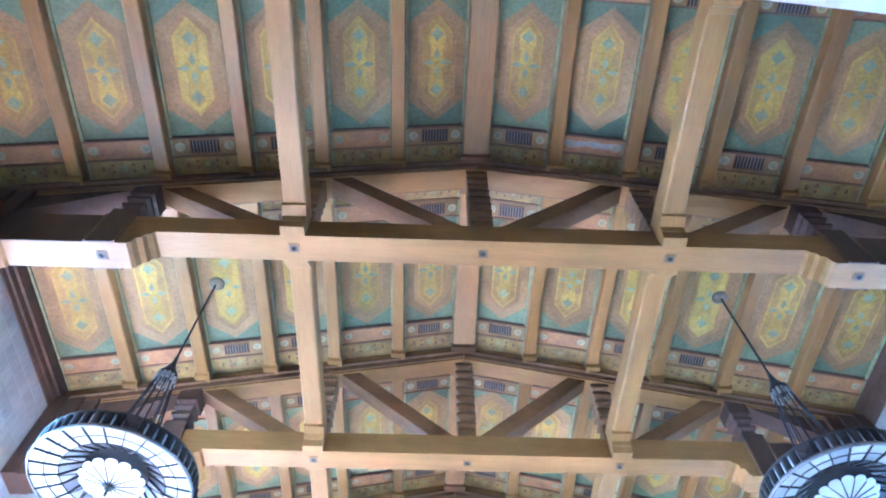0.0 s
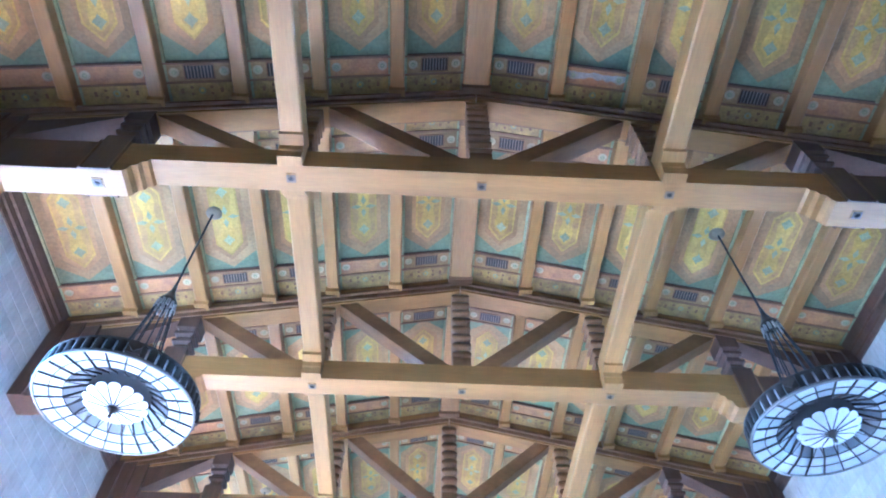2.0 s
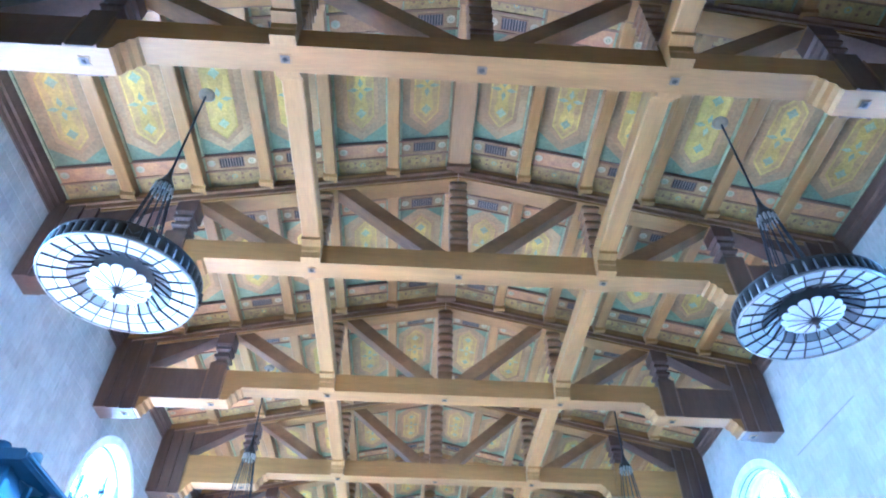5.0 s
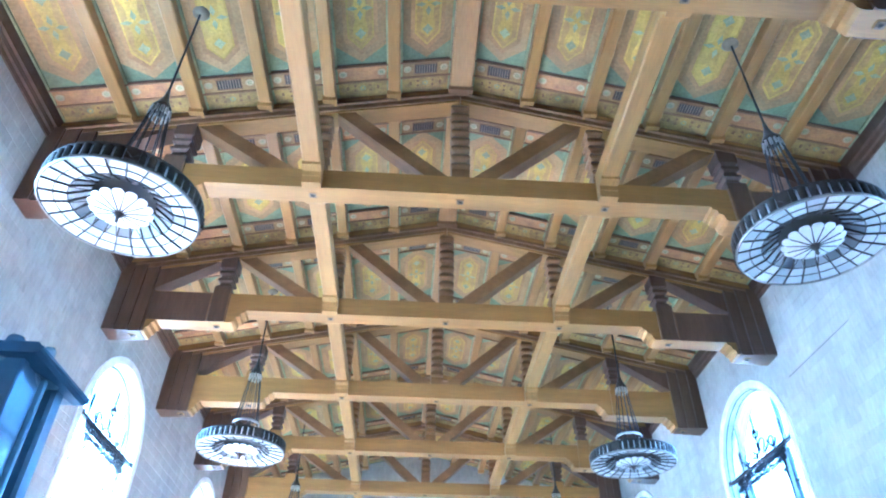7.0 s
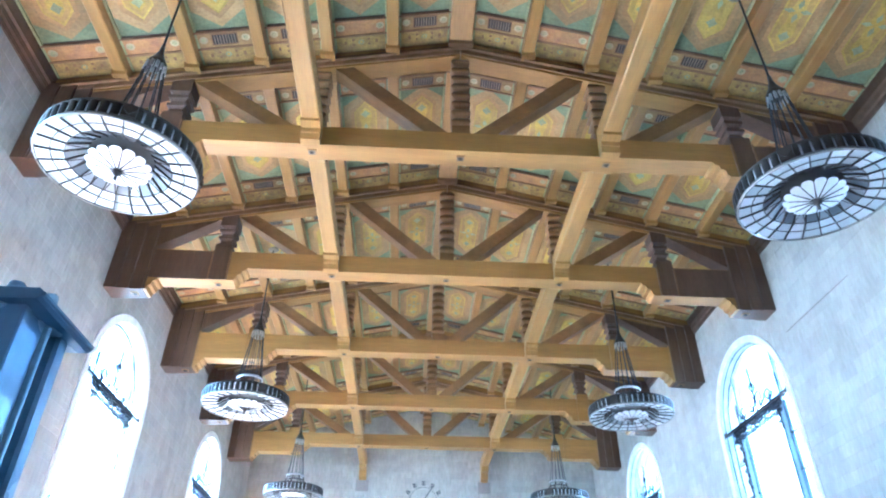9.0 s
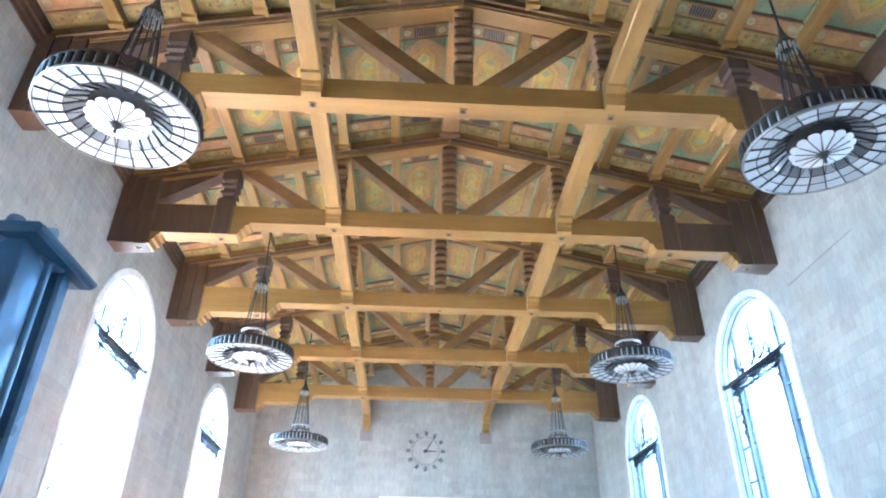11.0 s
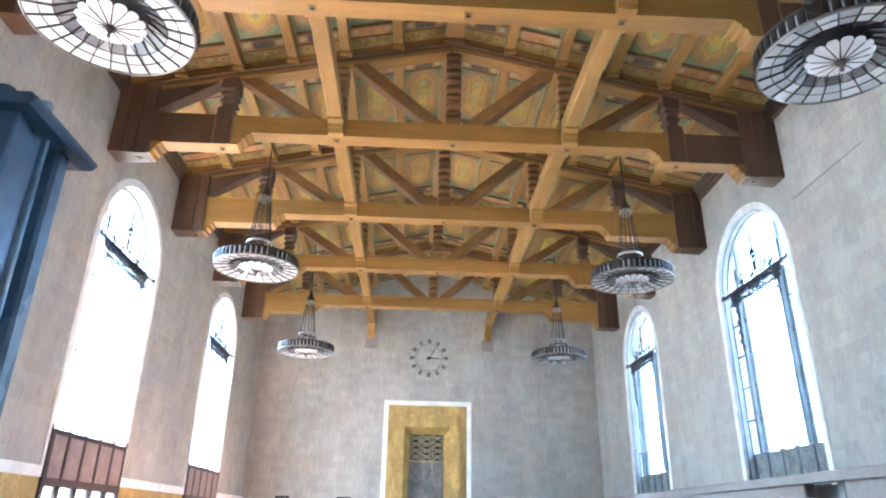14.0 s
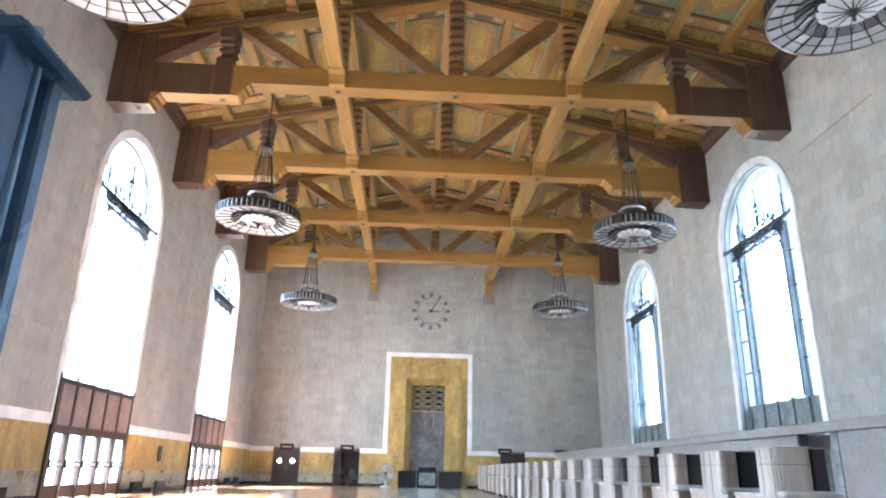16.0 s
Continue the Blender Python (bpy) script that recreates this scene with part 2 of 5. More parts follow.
def opal_material(name, tint, through, least=0.45):
    """Opal lamp glass that scatters light from behind."""
    m = bpy.data.materials.new(name)
    m.use_nodes = True
    n, link = m.node_tree.nodes, m.node_tree.links.new
    out = n["Material Output"]
    n.remove(n["Principled BSDF"])
    diff, tran, gloss = n.new("ShaderNodeBsdfDiffuse"), n.new("ShaderNodeBsdfTranslucent"), n.new("ShaderNodeBsdfGlossy")
    info = n.new("ShaderNodeObjectInfo")
    vary = n.new("ShaderNodeMapRange")
    vary.inputs["To Min"].default_value, vary.inputs["To Max"].default_value = least, 1.0
    link(info.outputs["Random"], vary.inputs["Value"])
    tone = n.new("ShaderNodeVectorMath")
    tone.operation = "SCALE"
    tone.inputs[0].default_value = tint
    link(vary.outputs[0], tone.inputs["Scale"])
    link(tone.outputs[0], diff.inputs[0]), link(tone.outputs[0], tran.inputs[0])
    gloss.inputs["Roughness"].default_value = 0.15
    mix, top = n.new("ShaderNodeMixShader"), n.new("ShaderNodeMixShader")
    mix.inputs[0].default_value = through
    link(diff.outputs[0], mix.inputs[1]), link(tran.outputs[0], mix.inputs[2])
    fres = n.new("ShaderNodeFresnel")
    fres.inputs[0].default_value = 1.45
    link(fres.outputs[0], top.inputs[0])
    link(mix.outputs[0], top.inputs[1]), link(gloss.outputs[0], top.inputs[2])
    link(top.outputs[0], out.inputs[0])
    return m


OPAL = opal_material("opal_glass", (0.90, 0.92, 0.93), 0.35, 0.82)
PETAL = opal_material("petal_opal_glass", (0.92, 0.93, 0.94), 0.35, 0.94)
GREY_OPAL = opal_material("grey_opal_glass", (0.76, 0.79, 0.80), 0.4, 0.75)
# inner ring tones, darkened to paint the shade of the dished well
INNER_SHADED = opal_material("smoked_opal_glass", (0.66, 0.69, 0.71), 0.4, 0.7)
DEEP = opal_material("deep_smoked_glass", (0.38, 0.41, 0.44), 0.4, 0.6)


def glass_material():
    m = bpy.data.materials.new("window_glass")
    m.use_nodes = True
    bsdf = m.node_tree.nodes["Principled BSDF"]
    bsdf.inputs["Base Color"].default_value = (0.96, 0.98, 0.98, 1)
    bsdf.inputs["Roughness"].default_value = 0.02
    bsdf.inputs["Transmission Weight"].default_value = 1.0
    bsdf.inputs["IOR"].default_value = 1.45
    return m


GLASS = glass_material()


# ---- mesh tools ----
def mesh_of(name, bm, mats):
    bmesh.ops.recalc_face_normals(bm, faces=bm.faces)
    me = bpy.data.meshes.new(name)
    bm.to_mesh(me)
    bm.free()
    for m in (mats if isinstance(mats, (list, tuple)) else [mats]):
        me.materials.append(m)
    return me


def part(name, bm, material, parent=None, label="", at=None):
    ob = new(name, mesh_of(name, bm, material))
    ob.parent = parent
    if at is not None:
        ob.matrix_basis = at
    return tagged(ob, label)


def again(ob, at, parent=None):
    """Another object on the mesh of ob."""
    o = new(ob.name.split(".")[0], ob.data)
    o.parent = parent or ob.parent
    o.matrix_basis = at
    return o


def thing(name, at, label, category, group="", kind=""):
    ob = new(name)
    ob.matrix_basis = at
    return tagged(ob, label, category, group, kind)


def box(bm, x0, x1, y0, y1, z0, z1, mat=0):
    v = [bm.verts.new((x, y, z)) for x in (x0, x1) for y in (y0, y1) for z in (z0, z1)]
    for f in ((0, 1, 3, 2), (4, 6, 7, 5), (0, 4, 5, 1), (2, 3, 7, 6), (0, 2, 6, 4), (1, 5, 7, 3)):
        bm.faces.new([v[i] for i in f]).material_index = mat
    return bm


def prism(bm, pts, axis, a, b, mat=0):
    """A polygon drawn in the two other axes (in x, y, z order), drawn out along axis from a to b."""
    def place(p, h):
        return {"x": (h, p[0], p[1]), "y": (p[0], h, p[1]), "z": (p[0], p[1], h)}[axis]
    lo, hi = [bm.verts.new(place(p, a)) for p in pts], [bm.verts.new(place(p, b)) for p in pts]
    n = len(pts)
    bm.faces.new(lo).material_index = mat
    bm.faces.new(hi[::-1]).material_index = mat
    for i in range(n):
        bm.faces.new((lo[i], hi[i], hi[(i + 1) % n], lo[(i + 1) % n])).material_index = mat
    return bm


def chamfered(x0, x1, z0, z1, c=0.025):
    return [(x0 + c, z0), (x1 - c, z0), (x1, z0 + c), (x1, z1 - c), (x1 - c, z1), (x0 + c, z1), (x0, z1 - c), (x0, z0 + c)]


def stack(bm, cx, cy, rings, mat=0):
    """A post from rectangular sections (half x, half y, z), lofted upwards."""
    prev = None
    for hx, hy, z in rings:
        ring = [bm.verts.new((cx + sx * hx, cy + sy * hy, z)) for sx, sy in ((-1, -1), (1, -1), (1, 1), (-1, 1))]
        if prev:
            for i in range(4):
                bm.faces.new((prev[i], prev[(i + 1) % 4], ring[(i + 1) % 4], ring[i])).material_index = mat
        else:
            bm.faces.new(ring[::-1]).material_index = mat
        prev = ring
    bm.faces.new(prev).material_index = mat
    return bm


def lathe(bm, rings, n=24, mat=0, closed=False):
    """A turned shape round z from (radius, z) pairs."""
    loops = []
    for r, z in rings:
        loops.append([bm.verts.new((r * math.cos(2 * math.pi * k / n), r * math.sin(2 * math.pi * k / n), z)) for k in range(n)] if r > 1e-4 else [bm.verts.new((0, 0, z))])
    pairs = list(zip(loops, loops[1:])) + ([(loops[-1], loops[0])] if closed else [])
    for a, b in pairs:
        for k in range(n):
            k2 = (k + 1) % n
            quad = [a[k % len(a)], a[k2 % len(a)], b[k2 % len(b)], b[k % len(b)]]
            quad = list(dict.fromkeys(quad))
            if len(quad) > 2:
                f = bm.faces.new(quad)
                f.material_index, f.smooth = mat, True
    return bm


def rod(bm, p, q, r, n=6, mat=0):
    """A round bar from p to q."""
    p, q = Vector(p), Vector(q)
    turn = (q - p).to_track_quat("Z", "Y").to_matrix()
    ends = [[bm.verts.new(e + turn @ Vector((r * math.cos(2 * math.pi * k / n), r * math.sin(2 * math.pi * k / n), 0))) for k in range(n)] for e in (p, q)]
    for k in range(n):
        bm.faces.new((ends[0][k], ends[0][(k + 1) % n], ends[1][(k + 1) % n], ends[1][k])).material_index = mat
    bm.faces.new(ends[0][::-1]).material_index = mat
    bm.faces.new(ends[1]).material_index = mat
    return bm


def hoop(bm, R, z, r, n=48, m=6, arc=None, centre=(0, 0), plane="xy"):
    """A ring (or an arc from a to b, in radians) of round section."""
    a0, a1 = arc or (0, 2 * math.pi)
    steps = n if arc is None else n + 1
    loops = []
    for k in range(steps):
        a = a0 + (a1 - a0) * k / n
        loop = []
        for j in range(m):
            b = 2 * math.pi * j / m
            rad, h = R + r * math.cos(b), r * math.sin(b)
            if plane == "xy":
                co = (centre[0] + rad * math.cos(a), centre[1] + rad * math.sin(a), z + h)
            else:
                co = (z + h, centre[0] + rad * math.cos(a), centre[1] + rad * math.sin(a))
            loop.append(bm.verts.new(co))
        loops.append(loop)
    for k in range(n):
        a, b = loops[k], loops[(k + 1) % len(loops)]
        for j in range(m):
            bm.faces.new((a[j], b[j], b[(j + 1) % m], a[(j + 1) % m])).smooth = True
    return bm


def B():
    return bmesh.new()


# ---- ground and floor ----
tagged(part("ground", box(B(), -2500, 2500, -2500, 2500, -0.6, -0.3), GROUND), "pale paving and ground outside the hall", "ground", kind="structure")
tagged(part("floor", box(B(), -XW - 1, XW + 1, Y_BACK - 1, Y_END + 1, -0.3, 0.0), FLOOR), "polished terracotta tile floor of the hall", "floor", kind="structure")
tagged(part("floor_strip", box(B(), -1.9, 2.1, Y_BACK, Y_END - 0.6, 0.0, 0.006), FLOOR_MARBLE), "pale polished marble strip down the hall's floor", "floor", kind="structure")
for x in (-2.05, 1.15, 2.25):
    tagged(part("floor_border", box(B(), x - 0.15, x + 0.15, Y_BACK, Y_END - 0.6, 0.0, 0.010), FLOOR_BLACK), "black polished marble border strip", "floor", kind="structure")


# ---- walls with arched openings ----
def arch(yc, r, n=28, z0=SPRING):
    return [(yc + r * math.cos(math.pi * k / n), z0 + r * math.sin(math.pi * k / n)) for k in range(n + 1)]


def side_wall(name, side, sill):
    bm = B()
    x0, x1 = side * (XW + 0.012), side * (XW + 1.0)
    top = 19.3
    edges = [Y_BACK - 1.0]
    for yc in WINDOW_Y:
        edges += [yc - HALF, yc + HALF]
    edges.append(Y_END + 1.0)
    for a, b in zip(edges[::2], edges[1::2]):
        box(bm, x0, x1, a, b, -0.3, top)
    for yc in WINDOW_Y:
        if sill > 0:
            box(bm, x0, x1, yc - HALF, yc + HALF, -0.3, sill)
        curve = arch(yc, HALF)
        for (ya, za), (yb, zb) in zip(curve, curve[1:]):
            prism(bm, [(ya, za), (yb, zb), (yb, top), (ya, top)], "x", x0, x1)
    return part(name, bm, JOINT)


wall_west = tagged(side_wall("wall_west", -1, 0.0), "long hall wall of grey-tan acoustic tile with arched windows", "wall", kind="structure")
wall_east = tagged(side_wall("wall_east", 1, 1.2), "long hall wall of grey-tan acoustic tile with arched windows", "wall", kind="structure")
wall_north = B()
for x0, x1, z0, z1 in ((-XW - 1, -10.55, -0.3, 19.3), (-10.55, -8.85, 2.3, 19.3), (-8.85, -6.38, -0.3, 19.3), (-6.38, -4.74, 2.3, 19.3), (-4.74, -1.66, -0.3, 19.3), (-1.66, 1.66, 7.40, 19.3), (1.66, 5.2, -0.3, 19.3), (5.2, 6.8, 2.3, 19.3), (6.8, XW + 1, -0.3, 19.3)):
    box(wall_north, x0, x1, Y_END + 0.012, Y_END + 1.0, z0, z1)
wall_north = tagged(part("wall_north", wall_north, JOINT), "end wall of grey-tan acoustic tile with a tall portal and clock", "wall", kind="structure")
south = B()
box(south, -XW - 1, XW + 1, Y_BACK - 1, Y_BACK, 2.4, 19.3, 0)
box(south, -XW - 1, 4.5, Y_BACK - 1, Y_BACK + 0.02, -0.3, 2.4, 1)
box(south, 8.0, XW + 1, Y_BACK - 1, Y_BACK + 0.02, -0.3, 2.4, 1)
tagged(part("wall_south", south, [DOOR_BRONZE, WHITE]), "plain end wall with a broad entrance opening", "wall", kind="structure")


# ---- roof: painted ceiling boards between the purlins, in one mesh ----
def end_scale(y0, d):
    """The shorter second bay has narrower end boards: d is +1 at its south end, -1 at its north end."""
    if y0 != TRUSS_Y[0]:
        return 1.0
    return 0.70 if d > 0 else 0.88


def ceiling_mesh():
    verts, faces, mats = [], [], []
    names = [ROOF, TEAL, MAUVE, YELLOW, PEACH, GREEN_GREY, ORANGE_BAND, STENCIL, LINE_DARK, ROSETTE, MOULD, WOOD_Y, BARE, ROSE, STRAW]

    def flat(pts, lift, mat):
        base = len(verts)
        for x, y in pts:
            verts.append((x, y, zp(x) - lift))
        faces.append(tuple(range(base, base + len(pts))))
        mats.append(mat)

    def slab(x0, x1, y0, y1, low, mat, up=-0.02):
        """A board fixed under the boards, low metres deep."""
        base = len(verts)
        for lift in (low, up):
            for x, y in ((x0, y0), (x1, y0), (x1, y1), (x0, y1)):
                verts.append((x, y, zp(x) - lift))
        for f in ((0, 1, 2, 3), (4, 7, 6, 5), (0, 4, 5, 1), (1, 5, 6, 2), (2, 6, 7, 3), (3, 7, 4, 0)):
            faces.append(tuple(base + i for i in f))
            mats.append(mat)

    def disc(cx, cy, r, lift, mat, n=14):
        flat([(cx + r * math.cos(2 * math.pi * k / n), cy + r * math.sin(2 * math.pi * k / n)) for k in range(n)], lift, mat)

    def hexagon(cx, cy, hw, hl, shoulder):
        return [(cx, cy - hl), (cx + hw, cy - hl + shoulder), (cx + hw, cy + hl - shoulder), (cx, cy + hl), (cx - hw, cy + hl - shoulder), (cx - hw, cy - hl + shoulder)]

    rng = random.Random(5)
    # outer deck
    for s in (-1, 1):
        base = len(verts)
        for up in (0.0, 0.25):
            for x, y in ((0, Y_BACK - 1), (s * (XW + 1.2), Y_BACK - 1), (s * (XW + 1.2), Y_END + 1), (0, Y_END + 1)):
                verts.append((x, y, zp(x) + 0.02 + up))
        for f in ((0, 1, 2, 3), (4, 5, 6, 7), (0, 1, 5, 4), (1, 2, 6, 5), (2, 3, 7, 6), (3, 0, 4, 7)):
            faces.append(tuple(base + i for i in f))
            mats.append(0)
    edges = [0.38] + [x for p in PURLIN_X[1:] for x in (p - 0.19, p + 0.19)] + [XW - 0.22]
    for y0, y1 in BAYS:
        ends = (y0 + 0.33 if y0 > Y_BACK else y0 + 0.02, y1 - 0.33 if y1 < Y_END else y1 - 0.02)
        yc, length = (y0 + y1) / 2 - 0.06, y1 - y0
        if y0 == TRUSS_Y[0]:
            yc -= 0.08
        for s in (-1, 1):
            for i, (a, b) in enumerate(zip(edges[::2], edges[1::2])):
                xa, xb = (a, b) if s > 0 else (-b, -a)
                cx, w = (xa + xb) / 2, xb - xa
                slab(xa, xb, ends[0], ends[1], 0.0, 1)
                # mauve lozenge, yellow outline, peach and yellow field, flowers
                hl, hw = 0.273 * length, w / 2 - 0.07
                flat(hexagon(cx, yc, hw, hl, 0.60), 0.004, 2)
                hl2, hw2 = 0.207 * length, 0.39
                flat(hexagon(cx, yc, hw2 + 0.12, hl2 + 0.17, 0.50), 0.0055, 13)
                flat(hexagon(cx, yc, hw2, hl2, 0.45), 0.007, 3)
                flat(hexagon(cx, yc, hw2 - 0.05, hl2 - 0.075, 0.42), 0.010, 14 if i in (2, 3) else 4)
                k = 0.123 * length
                for t in (-1, 1):
                    flat([(cx - 0.36, yc), (cx - 0.17, yc + t * 0.13), (cx - 0.15, yc + t * 0.42 * k), (cx - 0.22, yc + t * 0.80 * k), (cx - 0.20, yc + t * 1.08 * k), (cx, yc + t * 1.36 * k), (cx + 0.20, yc + t * 1.08 * k), (cx + 0.22, yc + t * 0.80 * k), (cx + 0.15, yc + t * 0.42 * k), (cx + 0.17, yc + t * 0.13), (cx + 0.36, yc)], 0.013, 3)
                    d = t * k
                    flat([(cx - 0.17, yc + d), (cx - 0.05, yc + d - 0.12), (cx, yc + d - 0.20), (cx + 0.05, yc + d - 0.12), (cx + 0.17, yc + d), (cx + 0.05, yc + d + 0.12), (cx, yc + d + 0.20), (cx - 0.05, yc + d + 0.12)], 0.016, 5)
                for dx, dy in ((0, 1), (0, -1), (1, 0), (-1, 0)):
                    px, py = -dy, dx
                    flat([(cx + dx * 0.06, yc + dy * 0.06), (cx + dx * 0.2 + px * 0.08, yc + dy * 0.2 + py * 0.08), (cx + dx * 0.40, yc + dy * 0.40), (cx + dx * 0.2 - px * 0.08, yc + dy * 0.2 - py * 0.08)], 0.016, 5)
                disc(cx, yc, 0.05, 0.018, 3, 8)
                # coved edges along the purlins
                for xe, sgn in ((xa, 1), (xb, -1)):
                    slab(min(xe, xe + sgn * 0.06), max(xe, xe + sgn * 0.06), ends[0], ends[1], 0.07, 5)
                # boards across each end of the bay
                for y_t, d in ((y0, 1), (y1, -1)):
                    f = end_scale(y0, d)

                    def across(p, q, low, mat):
                        p, q = sorted((y_t + d * f * p, y_t + d * f * q))
                        slab(xa, xb, p, q, low, mat)
                    across(0.30, 0.90, 0.05, 7)
                    across(0.90, 0.96, 0.09, 10)
                    across(0.96, 1.49, 0.06, 6 if i % 3 == 1 or i > 3 else 2)
                    across(1.49, 1.54, 0.10, 10)
                    across(1.54, 1.57, 0.02, 8)
                    yb, ys = y_t + d * f * 1.24, y_t + d * f * 0.66
                    for t in (-1, 1):
                        xr = cx + t * (w / 2 - 0.22)
                        disc(xr, yb, 0.125, 0.066, 9)
                        disc(xr, yb, 0.06, 0.069, 5)
                        disc(xr, yb, 0.03, 0.072, 9, 8)
                    disc(cx, ys, 0.09, 0.056, 5)
                    disc(cx, ys, 0.045, 0.059, 3, 8)
                    for t in (-2, -1, 1, 2):
                        for e in (-1, 1):
                            disc(cx + t * 0.24, ys + e * (0.09 if abs(t) == 1 else 0.03), 0.045, 0.056, 10, 6)
    # bare plaster where the paint has peeled off one end board
    x0, x1, y_a, y_b = PEEL
    steps = 13
    low_edge = [(x0 + (x1 - x0) * k / steps, y_a + 0.05 * rng.random()) for k in range(steps + 1)]
    high_edge = [(x0 + (x1 - x0) * k / steps, y_b - 0.09 * rng.random()) for k in range(steps + 1)]
    for k in range(steps):
        flat([low_edge[k], low_edge[k + 1], high_edge[k + 1], high_edge[k]], 0.066, 12)
    me = bpy.data.meshes.new("ceiling")
    me.from_pydata(verts, [], faces)
    for m in names:
        me.materials.append(m)
    me.polygons.foreach_set("material_index", mats)
    me.update()
    return me


ceiling = tagged(new("ceiling", ceiling_mesh()), "gabled timber ceiling painted with faded teal, mauve and yellow lozenges", "ceiling", kind="structure")

# crown along the walls under the roof
for s in (-1, 1):
    z = zr(XW)
    bm = B()
    prism(bm, [(s * XW, z - 0.40), (s * (XW - 0.05), z - 0.40), (s * (XW - 0.06), z - 0.24), (s * (XW - 0.11), z - 0.20), (s * (XW - 0.12), z - 0.02), (s * (XW - 0.18), z + 0.02), (s * (XW - 0.19), z + 0.45), (s * XW, z + 0.45)], "y", Y_BACK, Y_END)
    tagged(part("trim", bm, WOOD_DARK), "brown wooden crown moulding along the wall top", "moulding", kind="structure")


# ---- ridge beam and purlins ----
def purlin(x, y0, y1):
    ridge = x == 0
    hw = 0.37 if ridge else 0.19
    z0 = zr(x) - (0.06 if ridge else 0.0)
    length = y1 - y0
    beam = thing("ridge_beam" if ridge else "purlin", pose(x, y0, z0), "broad reddish painted ridge beam under the roof" if ridge else "tan painted wooden purlin under the ceiling boards", "beam", "ceiling purlins")
    top = zp(x) - z0 + (0.02 if ridge else 0.0)
    part("body", prism(B(), chamfered(-hw, hw, 0.0, top, 0.03), "y", 0.02, length - 0.02), RIDGE_PAINT if ridge else WOOD_Y, beam)
    f = end_scale(y0, -1)
    for a, b in ((0.30, 0.62), (length - 0.62 * f, length - 0.30 * f)):
        bm = B()
        e = hw + 0.035
        lo = -0.10
        prism(bm, [(a, lo), (b, lo), (b + (0.05 if a < 1 else 0), 0.02), (b + (0.05 if a < 1 else 0), 0.06), (a - (0 if a < 1 else 0.05), 0.06), (a - (0 if a < 1 else 0.05), 0.02)], "x", -e, e)
        part("corbel", bm, MOULD if ridge else WOOD_Y, beam)
    return beam


for bay, (y0, y1) in enumerate(BAYS):
    for p in PURLIN_X:
        for s in ((1,) if p == 0 else (-1, 1)):
            purlin(s * p, y0, y1)


# ---- air vents in the end boards of each bay ----
def air_vent():
    v = thing("air_vent", pose(0, 0, 0), "small dark slotted air vent set in the painted ceiling board", "vent", "ceiling vents")
    part("backing", box(B(), -0.35, 0.35, -0.17, 0.17, -0.008, 0.0), VENT_DARK, v)
    bm = B()
    for a, b, c, d in ((-0.38, 0.38, -0.20, -0.17), (-0.38, 0.38, 0.17, 0.20), (-0.38, -0.35, -0.17, 0.17), (0.35, 0.38, -0.17, 0.17)):
        box(bm, a, b, c, d, -0.02, 0.0)
    part("frame", bm, MOULD, v)
    first = part("slat", box(B(), -0.018, 0.018, -0.17, 0.17, -0.018, -0.008), VENT_SLAT, v, at=pose(-0.29, 0, 0))
    for k in range(1, 8):
        again(first, pose(-0.29 + k * 0.083, 0, 0))
    return v


vent = None
for y0, y1 in BAYS[1:]:
    for y_t in (y0 + 1.24 * end_scale(y0, 1), y1 - 1.24 * end_scale(y0, -1)):
        for s in (-1, 1):
            for xc in (1.185, 5.19, 7.19):
                at = pose(s * xc, y_t, zp(xc) - 0.062, 0, s * math.degrees(math.atan(0.22)), 0)
                if vent is None:
                    vent = air_vent()
                    vent.matrix_basis = at
                else:
                    copy_thing(vent, at)


# ---- roof trusses ----
def boss(parent, x, z):
    """A small carved bolt plate under the chord."""
    plate = part("boss", prism(B(), chamfered(-0.135, 0.135, -0.125, 0.125, 0.02), "z", -0.016, 0.0), WOOD_X, parent, "", pose(x, 0, z))
    part("bolt_plate", prism(B(), chamfered(-0.105, 0.105, -0.095, 0.095, 0.015), "z", -0.030, -0.016), RIM_DULL, plate, "worn iron bolt plate")
    outline = [(0.072 * math.cos(math.pi * k / 8) * (1 if k % 2 else 0.6), 0.066 * math.sin(math.pi * k / 8) * (1 if k % 2 else 0.6)) for k in range(16)]
    part("rosette", prism(B(), outline, "z", -0.044, -0.030), IRON_DULL, plate)
    bm = lathe(B(), [(0.0, -0.062), (0.018, -0.060), (0.028, -0.050), (0.030, -0.044), (0.0, -0.044)], 10)
    part("bolt", bm, IRON_DULL, plate)
    return plate


